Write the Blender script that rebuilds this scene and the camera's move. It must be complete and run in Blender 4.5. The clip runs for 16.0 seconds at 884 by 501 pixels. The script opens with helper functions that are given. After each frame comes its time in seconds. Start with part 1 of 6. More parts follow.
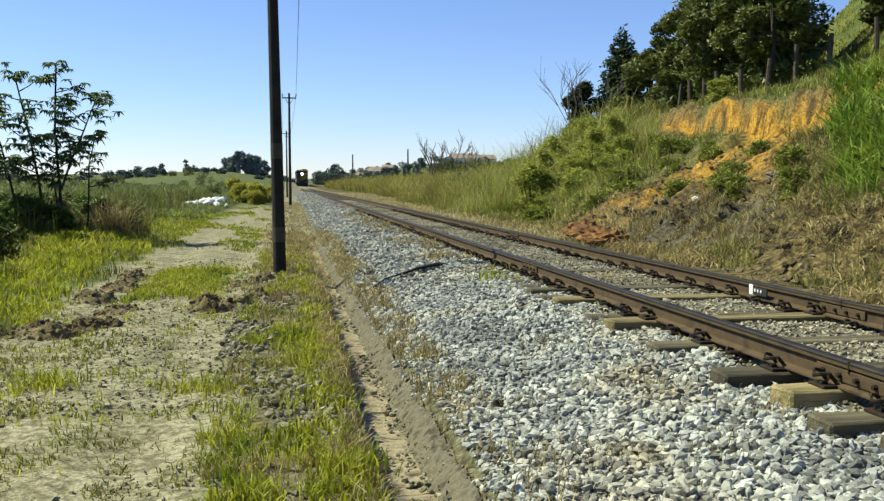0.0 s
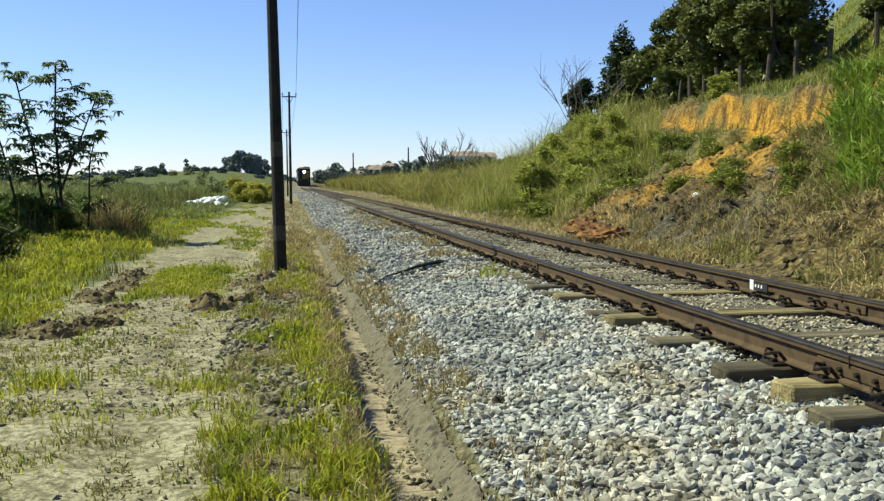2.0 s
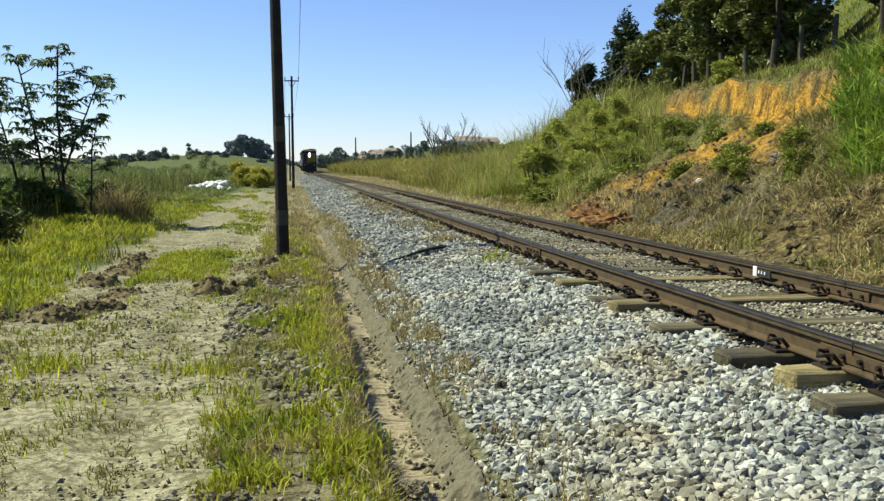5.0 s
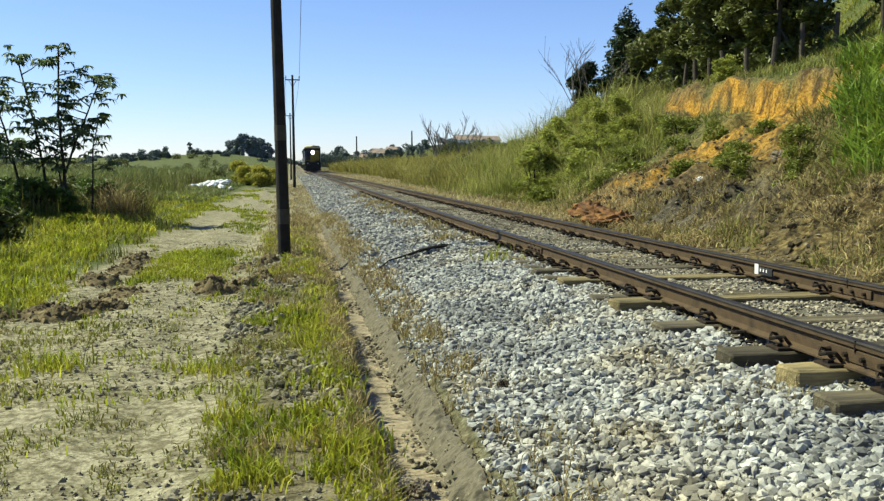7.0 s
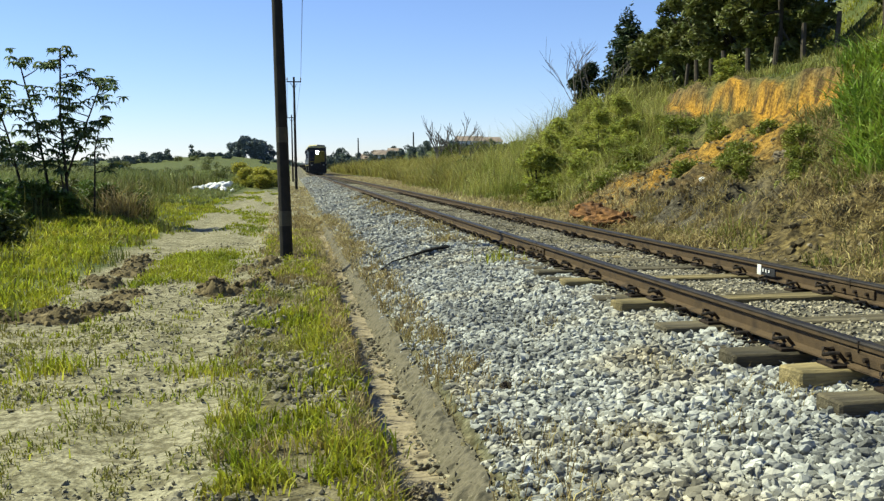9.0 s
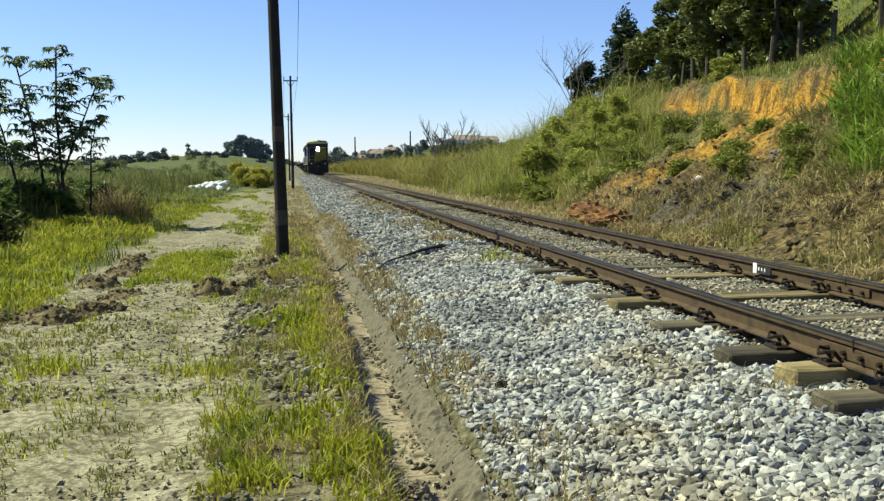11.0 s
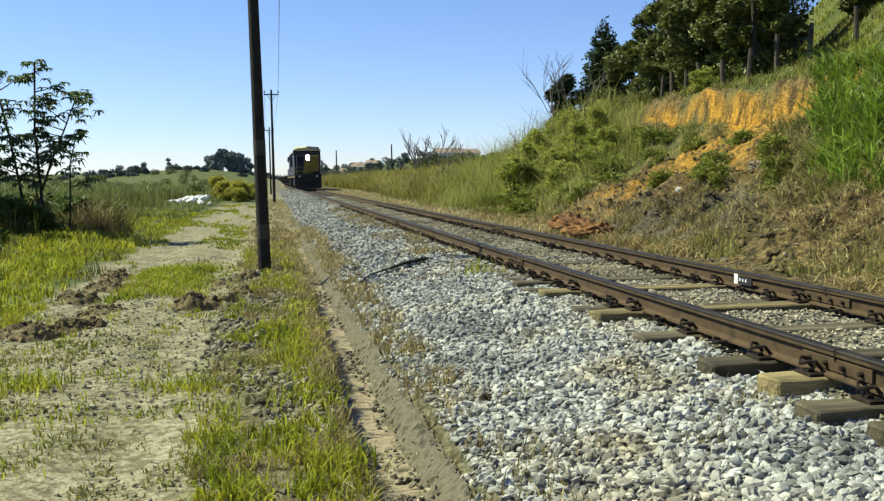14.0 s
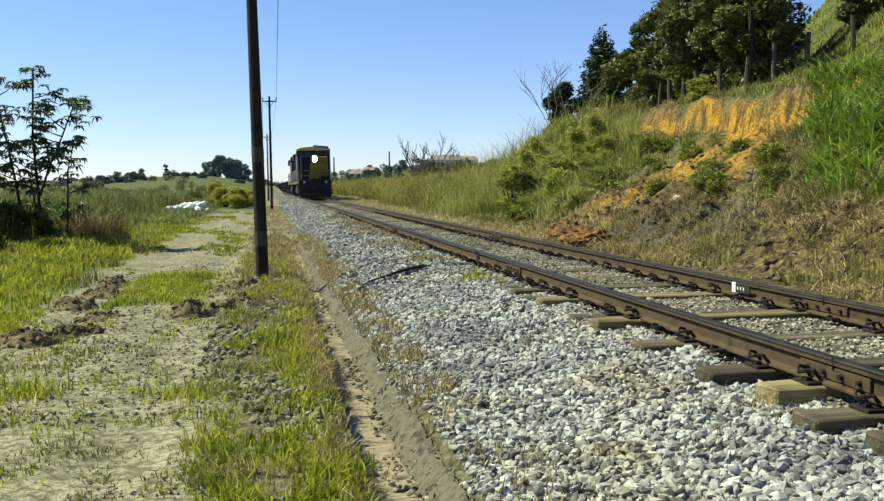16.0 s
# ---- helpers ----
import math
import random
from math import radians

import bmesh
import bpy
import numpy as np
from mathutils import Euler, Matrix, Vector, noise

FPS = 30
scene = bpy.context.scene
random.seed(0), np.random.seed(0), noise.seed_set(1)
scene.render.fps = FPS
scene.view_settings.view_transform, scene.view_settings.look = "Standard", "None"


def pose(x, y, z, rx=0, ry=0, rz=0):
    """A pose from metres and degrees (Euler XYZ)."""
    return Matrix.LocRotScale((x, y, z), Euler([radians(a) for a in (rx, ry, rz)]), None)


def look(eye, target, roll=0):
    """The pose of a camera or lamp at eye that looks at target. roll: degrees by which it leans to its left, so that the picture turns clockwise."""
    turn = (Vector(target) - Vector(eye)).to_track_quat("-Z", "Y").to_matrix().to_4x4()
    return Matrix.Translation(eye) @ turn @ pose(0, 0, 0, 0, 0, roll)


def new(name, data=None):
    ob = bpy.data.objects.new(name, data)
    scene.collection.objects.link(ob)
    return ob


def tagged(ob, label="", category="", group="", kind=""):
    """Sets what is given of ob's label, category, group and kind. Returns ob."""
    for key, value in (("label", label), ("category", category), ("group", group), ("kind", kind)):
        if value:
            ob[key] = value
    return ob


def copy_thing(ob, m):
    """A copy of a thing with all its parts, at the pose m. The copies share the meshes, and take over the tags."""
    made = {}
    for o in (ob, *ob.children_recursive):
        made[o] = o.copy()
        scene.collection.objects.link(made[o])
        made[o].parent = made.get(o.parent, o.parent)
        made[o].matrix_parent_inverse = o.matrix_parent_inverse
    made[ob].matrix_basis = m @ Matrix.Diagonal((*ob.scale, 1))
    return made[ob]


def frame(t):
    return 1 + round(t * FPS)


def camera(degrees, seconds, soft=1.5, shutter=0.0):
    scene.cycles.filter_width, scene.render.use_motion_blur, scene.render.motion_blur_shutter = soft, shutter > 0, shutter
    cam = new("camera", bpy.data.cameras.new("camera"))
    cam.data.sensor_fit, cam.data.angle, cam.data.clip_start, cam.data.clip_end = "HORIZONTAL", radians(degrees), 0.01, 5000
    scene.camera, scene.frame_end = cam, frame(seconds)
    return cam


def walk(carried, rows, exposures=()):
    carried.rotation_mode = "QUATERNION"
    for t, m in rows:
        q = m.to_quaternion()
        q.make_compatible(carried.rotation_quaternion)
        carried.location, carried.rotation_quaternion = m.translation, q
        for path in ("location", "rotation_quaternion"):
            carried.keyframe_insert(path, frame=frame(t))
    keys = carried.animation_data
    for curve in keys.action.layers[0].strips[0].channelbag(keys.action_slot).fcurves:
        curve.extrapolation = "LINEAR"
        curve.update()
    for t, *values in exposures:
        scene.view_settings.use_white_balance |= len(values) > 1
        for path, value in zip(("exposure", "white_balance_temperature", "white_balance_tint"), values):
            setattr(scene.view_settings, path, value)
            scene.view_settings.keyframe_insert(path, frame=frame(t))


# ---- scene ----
# ================= camera =================
cam = camera(52.0, 16.0, soft=1.35)
# seconds, x, y, z, yaw, pitch, roll: a hand-held camera on the spot
PATH = [
    (0, 0.000, 0.000, 1.600, -9.751, -4.234, -0.000),
    (0.5, 0.006, 0.006, 1.599, -9.642, -4.375, 0.128),
    (1, 0.005, 0.006, 1.598, -9.831, -4.396, 0.101),
    (1.5, 0.009, -0.004, 1.599, -9.524, -4.476, 0.374),
    (2, 0.006, -0.002, 1.590, -9.714, -4.354, 0.321),
    (2.5, 0.000, 0.001, 1.593, -9.758, -4.457, 0.028),
    (3, -0.000, 0.002, 1.594, -9.612, -4.544, 0.083),
    (3.5, -0.005, 0.004, 1.590, -9.612, -4.863, 0.167),
    (4, 0.004, 0.005, 1.593, -9.632, -5.082, 0.163),
    (6.5, 0.002, 0.016, 1.589, -9.398, -5.379, 0.150),
    (7, 0.001, 0.014, 1.591, -9.491, -5.383, 0.274),
    (7.5, -0.003, 0.018, 1.591, -9.473, -5.441, 0.378),
    (8, -0.001, 0.021, 1.589, -9.409, -5.323, 0.341),
    (8.5, 0.003, 0.028, 1.591, -9.388, -5.409, 0.519),
    (9, 0.000, 0.019, 1.592, -9.387, -5.301, 0.488),
    (11.5, 0.011, 0.019, 1.594, -9.761, -5.441, 0.595),
    (12, 0.010, 0.031, 1.596, -10.078, -5.590, 0.504),
    (12.5, 0.011, 0.032, 1.594, -9.931, -5.558, 0.531),
    (13, 0.000, 0.029, 1.596, -9.974, -5.233, 0.408),
    (13.5, 0.009, 0.037, 1.603, -10.737, -4.944, 0.498),
    (14, 0.004, 0.026, 1.595, -10.748, -4.576, 0.838),
    (14.5, 0.005, 0.025, 1.594, -10.605, -5.015, 1.045),
    (15, 0.015, 0.030, 1.598, -10.779, -4.782, 1.345),
    (15.5, -0.001, 0.026, 1.596, -10.956, -4.475, 0.829),
    (16, -0.006, 0.023, 1.600, -10.903, -4.132, 0.661),
]
walk(cam, [(t, pose(x, y, z, 90 + pitch, roll, yaw)) for t, x, y, z, yaw, pitch, roll in PATH],
     exposures=((0, 0.80, 6100, 20.0), (16, 0.80, 6100, 20.0)))

# ================= world and sun =================
SUN_DIR = Vector((-0.57, 0.27, 0.775)).normalized()
world = bpy.data.worlds.new("sky")
scene.world = world
world.use_nodes = True
wn = world.node_tree.nodes
sky = wn.new("ShaderNodeTexSky")
sky.sky_type = "NISHITA"
sky.sun_disc = False
sky.sun_elevation = math.asin(SUN_DIR.z)
sky.sun_rotation = math.atan2(SUN_DIR.x, SUN_DIR.y)
sky.air_density, sky.dust_density, sky.ozone_density = 0.95, 0.06, 6.6
wn["Background"].inputs["Strength"].default_value = 0.082
world.node_tree.links.new(sky.outputs[0], wn["Background"].inputs["Color"])
sun_data = bpy.data.lights.new("sun", "SUN")
sun_data.energy, sun_data.angle, sun_data.color = 5.0, radians(0.53), (0.94, 0.96, 0.57)
sun = new("sun", sun_data)
sun.matrix_world = look(SUN_DIR * 60, (0, 0, 0))

# ================= helpers =================
TRACK_X, RAIL_Z, GAUGE = 4.165, 0.538, 1.67
RNG = np.random.default_rng(7)


def smooth(a, b, v):
    t = np.clip((np.asarray(v, float) - a) / (b - a), 0, 1)
    return t * t * (3 - 2 * t)


def vnoise(x, y, seed=0):
    """Value noise on a lattice, 0 to 1."""
    x, y = np.asarray(x, float), np.asarray(y, float)
    xi, yi = np.floor(x).astype(np.int64), np.floor(y).astype(np.int64)
    fx, fy = x - xi, y - yi
    fx, fy = fx * fx * (3 - 2 * fx), fy * fy * (3 - 2 * fy)

    def h(a, b):
        n = (a * 374761393 + b * 668265263 + seed * 974711) & 0x7FFFFFFF
        n = ((n ^ (n >> 13)) * 1274126177) & 0x7FFFFFFF
        return ((n ^ (n >> 16)) & 0xFFFF) / 65535.0
    top = h(xi, yi) * (1 - fx) + h(xi + 1, yi) * fx
    low = h(xi, yi + 1) * (1 - fx) + h(xi + 1, yi + 1) * fx
    return top * (1 - fy) + low * fy


def fbm(x, y, seed=0, octaves=4):
    total, amp, norm = 0.0, 1.0, 0.0
    for i in range(octaves):
        total = total + amp * vnoise(np.asarray(x) * 2 ** i, np.asarray(y) * 2 ** i, seed + i)
        norm += amp
        amp *= 0.5
    return total / norm


def link_mesh(name, verts, faces, material, parent=None, shade=False):
    me = bpy.data.meshes.new(name)
    me.from_pydata([tuple(v) for v in verts] if not isinstance(verts, np.ndarray) else verts.tolist(), [],
                   faces if not isinstance(faces, np.ndarray) else faces.tolist())
    me.materials.append(material)
    if shade:
        me.shade_smooth()
    ob = new(name, me)
    ob.parent = parent
    return ob


def part(name, bm, material, parent, label=""):
    """Links a bmesh as one mesh object under a thing or a part."""
    me = bpy.data.meshes.new(name)
    bm.to_mesh(me)
    bm.free()
    me.materials.append(material)
    ob = new(name, me)
    ob.parent = parent
    return tagged(ob, label)


def box(bm, x0, x1, y0, y1, z0, z1, bevel=0.0):
    m = Matrix.Translation(((x0 + x1) / 2, (y0 + y1) / 2, (z0 + z1) / 2)) @ Matrix.Diagonal((x1 - x0, y1 - y0, z1 - z0, 1))
    made = bmesh.ops.create_cube(bm, size=1, matrix=m)["verts"]
    if bevel:
        edges = list({e for v in made for e in v.link_edges})
        bmesh.ops.bevel(bm, geom=edges, offset=bevel, segments=2, affect="EDGES", profile=0.6)
    return bm


def tube(bm, points, radii, sides=8):
    """A tapered tube through points."""
    rings = []
    pts = [Vector(p) for p in points]
    for i, p in enumerate(pts):
        d = (pts[min(i + 1, len(pts) - 1)] - pts[max(i - 1, 0)]).normalized()
        u = d.cross(Vector((0.3, 1, 0.2)) if abs(d.y) < 0.9 else Vector((1, 0, 0))).normalized()
        w = d.cross(u)
        rings.append([bm.verts.new(p + radii[i] * (math.cos(a) * u + math.sin(a) * w))
                      for a in (2 * math.pi * k / sides for k in range(sides))])
    for a, b in zip(rings, rings[1:]):
        for k in range(sides):
            bm.faces.new((a[k], a[(k + 1) % sides], b[(k + 1) % sides], b[k]))
    bm.faces.new(rings[0][::-1])
    bm.faces.new(rings[-1])
    return bm


def prism(bm, outline, y0, y1):
    """An outline in x and z pushed along y."""
    a = [bm.verts.new((x, y0, z)) for x, z in outline]
    b = [bm.verts.new((x, y1, z)) for x, z in outline]
    n = len(outline)
    for k in range(n):
        bm.faces.new((a[k], b[k], b[(k + 1) % n], a[(k + 1) % n]))
    bm.faces.new(a[::-1])
    bm.faces.new(b)
    bmesh.ops.recalc_face_normals(bm, faces=bm.faces)
    return bm


# ================= materials =================
def mat(name, colours, scale=6.0, fine=45.0, rough=0.9, bump=0.25, metal=0.0, vary="", amount=0.35, leafy=0.0, glow=0.0, spec=0.3, stretch=None):
    """Mixed colours by noise at two scales, a relief, and a change from piece to piece (vary: island or object)."""
    colours = [tuple(0.87 * v for v in c) for c in colours]
    m = bpy.data.materials.new(name)
    m.use_nodes = True
    nt, nodes, links = m.node_tree, m.node_tree.nodes, m.node_tree.links
    b = nodes["Principled BSDF"]
    b.inputs["Roughness"].default_value, b.inputs["Metallic"].default_value = rough, metal
    b.inputs["Specular IOR Level"].default_value = spec
    at = nodes.new("ShaderNodeTexCoord")
    big, small = nodes.new("ShaderNodeTexNoise"), nodes.new("ShaderNodeTexNoise")
    for n, s, d in ((big, scale, 4.0), (small, fine, 3.0)):
        n.inputs["Scale"].default_value, n.inputs["Detail"].default_value = s, d
        if stretch:
            mp = nodes.new("ShaderNodeMapping")
            mp.inputs["Scale"].default_value = stretch
            links.new(at.outputs["Object"], mp.inputs["Vector"])
            links.new(mp.outputs["Vector"], n.inputs["Vector"])
        else:
            links.new(at.outputs["Object"], n.inputs["Vector"])
    ramp = nodes.new("ShaderNodeValToRGB")
    ramp.color_ramp.elements[0].position, ramp.color_ramp.elements[1].position = 0.32, 0.68
    ramp.color_ramp.elements[0].color, ramp.color_ramp.elements[1].color = (*colours[0], 1), (*colours[-1], 1)
    for i, c in enumerate(colours[1:-1]):
        ramp.color_ramp.elements.new(0.32 + 0.36 * (i + 1) / (len(colours) - 1)).color = (*c, 1)
    links.new(big.outputs["Fac"], ramp.inputs["Fac"])
    grain = nodes.new("ShaderNodeMix")
    grain.data_type, grain.blend_type = "RGBA", "MULTIPLY"
    grain.inputs["Factor"].default_value = 1.0
    span = nodes.new("ShaderNodeMapRange")
    span.inputs["To Min"].default_value, span.inputs["To Max"].default_value = 0.62, 1.38
    links.new(small.outputs["Fac"], span.inputs["Value"])
    links.new(ramp.outputs["Color"], grain.inputs["A"])
    links.new(span.outputs["Result"], grain.inputs["B"])
    colour = grain.outputs["Result"]
    if vary:
        src = nodes.new("ShaderNodeNewGeometry").outputs["Random Per Island"] if vary == "island" else nodes.new("ShaderNodeObjectInfo").outputs["Random"]
        vr = nodes.new("ShaderNodeMapRange")
        vr.inputs["To Min"].default_value, vr.inputs["To Max"].default_value = 1 - amount, 1 + amount
        links.new(src, vr.inputs["Value"])
        hsv = nodes.new("ShaderNodeHueSaturation")
        links.new(colour, hsv.inputs["Color"])
        links.new(vr.outputs["Result"], hsv.inputs["Value"])
        if leafy:
            hr = nodes.new("ShaderNodeMapRange")
            hr.inputs["To Min"].default_value, hr.inputs["To Max"].default_value = 0.485, 0.515
            links.new(src, hr.inputs["Value"])
            links.new(hr.outputs["Result"], hsv.inputs["Hue"])
        colour = hsv.outputs["Color"]
    links.new(colour, b.inputs["Base Color"])
    if bump:
        bn = nodes.new("ShaderNodeBump")
        bn.inputs["Strength"].default_value, bn.inputs["Distance"].default_value = bump, 0.02
        links.new(small.outputs["Fac"], bn.inputs["Height"])
        links.new(bn.outputs["Normal"], b.inputs["Normal"])
    if leafy:
        tr, mix = nodes.new("ShaderNodeBsdfTranslucent"), nodes.new("ShaderNodeMixShader")
        links.new(colour, tr.inputs["Color"])
        mix.inputs[0].default_value = leafy
        links.new(b.outputs[0], mix.inputs[1])
        links.new(tr.outputs[0], mix.inputs[2])
        links.new(mix.outputs[0], nodes["Material Output"].inputs["Surface"])
    if glow:
        b.inputs["Emission Color"].default_value = (1, 0.97, 0.88, 1)
        b.inputs["Emission Strength"].default_value = glow
    return m


M_STONE = mat("ballast_stone", [(0.195, 0.20, 0.195), (0.34, 0.345, 0.325), (0.275, 0.245, 0.18)], 0.9, 30, 0.85, 0.4, vary="island", amount=0.62)
M_BEDSTONE = mat("dusty_bed_stone", [(0.17, 0.15, 0.10), (0.28, 0.25, 0.185), (0.35, 0.32, 0.25)], 0.8, 30, 0.9, 0.4, vary="island", amount=0.55)
M_RUBBLE = mat("dark_rubble", [(0.12, 0.108, 0.072), (0.30, 0.27, 0.19)], 3, 40, 0.9, 0.4, vary="island", amount=0.5)
M_CLOD = mat("earth_clod", [(0.07, 0.052, 0.026), (0.14, 0.107, 0.05), (0.21, 0.165, 0.085)], 5, 40, 0.95, 0.6, vary="island", amount=0.4)
M_SOIL = mat("dry_soil", [(0.07, 0.054, 0.027), (0.17, 0.132, 0.065)], 4, 40, 0.95, 0.6, vary="island", amount=0.3)
M_RUST = mat("rusty_rail_steel", [(0.05, 0.034, 0.020), (0.10, 0.066, 0.036), (0.075, 0.05, 0.028)], 5, 90, 0.8, 0.3, metal=0.25)
# Rail head colour darkened to stand for the bank mirrored in the steel.
M_RAILTOP = mat("bank_darkened_rail_head", [(0.014, 0.011, 0.009), (0.035, 0.027, 0.019)], 5, 80, 0.5, 0.15, metal=0.3)
M_IRON = mat("dark_iron", [(0.018, 0.014, 0.011), (0.05, 0.032, 0.02)], 12, 90, 0.7, 0.3, metal=0.4)
M_TIMBER = mat("weathered_sleeper_wood", [(0.035, 0.03, 0.02), (0.075, 0.063, 0.04), (0.115, 0.098, 0.062)], 9, 60, 0.9, 0.7, vary="object", amount=0.45, stretch=(0.12, 1, 1))
M_FRESH = mat("pale_sleeper_wood", [(0.13, 0.105, 0.05), (0.34, 0.27, 0.13)], 9, 60, 0.9, 0.7, vary="object", amount=0.3, stretch=(0.12, 1, 1))
M_POLE = mat("dark_creosoted_pole", [(0.014, 0.012, 0.010), (0.030, 0.026, 0.021)], 5, 60, 0.85, 0.3)
M_BAND = mat("faded_paint_band", [(0.05, 0.045, 0.032), (0.075, 0.066, 0.048)], 8, 60, 0.85, 0.3)
M_CONCRETE = mat("dirty_concrete", [(0.035, 0.032, 0.022), (0.145, 0.128, 0.092), (0.08, 0.072, 0.046)], 9, 40, 0.9, 0.7)
M_SILT = mat("pale_silt", [(0.07, 0.055, 0.032), (0.33, 0.275, 0.185), (0.17, 0.14, 0.09)], 6, 40, 0.95, 0.5)
M_GREEN = mat("lush_grass", [(0.16, 0.20, 0.012), (0.32, 0.34, 0.02), (0.44, 0.40, 0.055)], 1.6, 8, 0.6, 0, vary="island", amount=0.5, leafy=0.5)
M_FIELD = mat("field_grass", [(0.18, 0.22, 0.014), (0.32, 0.34, 0.02), (0.40, 0.38, 0.045)], 0.35, 6, 0.6, 0, vary="island", amount=0.5, leafy=0.4)
M_DRY = mat("dry_grass", [(0.20, 0.15, 0.06), (0.36, 0.28, 0.115), (0.25, 0.205, 0.075)], 0.7, 8, 0.7, 0, vary="island", amount=0.4, leafy=0.25)
M_BANKGRASS = mat("bank_grass", [(0.16, 0.175, 0.03), (0.28, 0.26, 0.065), (0.14, 0.18, 0.025)], 0.35, 8, 0.65, 0, vary="island", amount=0.4, leafy=0.28)
M_REEDGREEN = mat("bright_reed_leaf", [(0.09, 0.15, 0.016), (0.17, 0.25, 0.024), (0.30, 0.35, 0.06)], 1.2, 8, 0.5, 0, vary="island", amount=0.5, leafy=0.4)
M_PLUME = mat("plume_grass", [(0.20, 0.23, 0.04), (0.34, 0.34, 0.08), (0.42, 0.39, 0.14)], 0.6, 8, 0.6, 0, vary="island", amount=0.45, leafy=0.45)
M_REED = mat("yellow_green_reeds", [(0.22, 0.20, 0.038), (0.34, 0.295, 0.07), (0.18, 0.18, 0.04)], 0.15, 6, 0.65, 0, vary="island", amount=0.35, leafy=0.28)
M_LEAF = mat("shrub_leaf", [(0.12, 0.155, 0.02), (0.22, 0.245, 0.03), (0.29, 0.275, 0.055)], 0.5, 6, 0.5, 0, vary="island", amount=0.45, leafy=0.28)
M_BANKLEAF = mat("straggling_leaf", [(0.20, 0.235, 0.035), (0.32, 0.34, 0.06), (0.38, 0.37, 0.09)], 0.5, 6, 0.5, 0, vary="island", amount=0.45, leafy=0.5)
M_LEAFDARK = mat("dark_leaf", [(0.022, 0.040, 0.014), (0.045, 0.07, 0.022)], 0.5, 6, 0.5, 0, vary="island", amount=0.45, leafy=0.2)
M_LEAFOLIVE = mat("olive_leaf", [(0.06, 0.08, 0.018), (0.13, 0.145, 0.035), (0.18, 0.18, 0.05)], 0.3, 6, 0.5, 0, vary="island", amount=0.45, leafy=0.25)
M_LEAFPALM = mat("grey_green_leaf", [(0.09, 0.14, 0.055), (0.17, 0.225, 0.095)], 0.8, 6, 0.6, 0, vary="island", amount=0.4, leafy=0.3, spec=0.25)
M_SCRUB = mat("dull_field_weed", [(0.085, 0.11, 0.02), (0.17, 0.18, 0.04), (0.24, 0.19, 0.07)], 0.4, 6, 0.6, 0, vary="island", amount=0.45, leafy=0.3)
M_FARFIELD = mat("far_field_grass", [(0.14, 0.18, 0.05), (0.24, 0.26, 0.08), (0.19, 0.22, 0.075)], 0.08, 6, 0.65, 0, vary="island", amount=0.35, leafy=0.3)
M_BUSHDARK = mat("deep_green_leaf", [(0.05, 0.09, 0.016), (0.11, 0.165, 0.026), (0.18, 0.225, 0.045)], 0.6, 6, 0.45, 0, vary="island", amount=0.5, leafy=0.25)
M_STALK = mat("bleached_straw", [(0.22, 0.165, 0.065), (0.42, 0.33, 0.145), (0.15, 0.115, 0.05)], 1.2, 8, 0.7, 0, vary="island", amount=0.5, leafy=0.2)
M_YELBUSH = mat("yellow_bush_leaf", [(0.28, 0.28, 0.03), (0.44, 0.40, 0.06), (0.22, 0.24, 0.035)], 0.5, 6, 0.6, 0, vary="island", amount=0.35, leafy=0.35)
M_PALESTRAW = mat("pale_straw", [(0.32, 0.25, 0.12), (0.50, 0.41, 0.21), (0.38, 0.31, 0.15)], 0.5, 8, 0.7, 0, vary="island", amount=0.35, leafy=0.3)
M_BARK = mat("grey_brown_bark", [(0.028, 0.023, 0.018), (0.06, 0.05, 0.038)], 4, 50, 0.9, 0.4)
M_DEAD = mat("dead_wood", [(0.10, 0.09, 0.08), (0.17, 0.15, 0.13)], 4, 50, 0.9, 0.3)
# Far leaves, tinted blue-grey in the base colour for distance haze.
M_FAR = mat("haze_tinted_woodland", [(0.09, 0.12, 0.11), (0.15, 0.185, 0.15)], 0.06, 2, 0.9, 0, vary="island", amount=0.35)
M_WHITE = mat("white_sacks", [(0.72, 0.73, 0.75), (0.82, 0.82, 0.82)], 2, 30, 0.6, 0.2)
M_POST = mat("fence_post_wood", [(0.05, 0.04, 0.03), (0.10, 0.08, 0.06)], 5, 50, 0.9, 0.3)
M_WIRE = mat("wire", [(0.10, 0.11, 0.13), (0.14, 0.15, 0.17)], 5, 50, 0.5, 0, metal=0.6)
M_YELLOW = mat("faded_yellow_paint", [(0.13, 0.10, 0.012), (0.24, 0.185, 0.02)], 1.2, 20, 0.5, 0.05)
M_ROOFYEL = mat("dusty_yellow_roof", [(0.50, 0.44, 0.22), (0.62, 0.56, 0.33)], 1.2, 20, 0.6, 0.05)
M_BLUE = mat("dark_blue_paint", [(0.012, 0.014, 0.028), (0.025, 0.027, 0.045)], 1.2, 20, 0.6, 0.05, spec=0.12)
M_BLACK = mat("black_underframe", [(0.010, 0.010, 0.010), (0.028, 0.025, 0.022)], 3, 30, 0.7, 0.1)
M_PALE = mat("pale_grey_paint", [(0.45, 0.45, 0.44), (0.55, 0.55, 0.54)], 2, 20, 0.55, 0.05)
M_WAGON = mat("brown_grey_wagon_steel", [(0.022, 0.021, 0.020), (0.05, 0.044, 0.04)], 0.8, 15, 0.75, 0.1, vary="object", amount=0.3)
M_DARKGLASS = mat("dark_window_glass", [(0.012, 0.014, 0.016), (0.018, 0.02, 0.022)], 1, 5, 0.22, 0, spec=0.3)
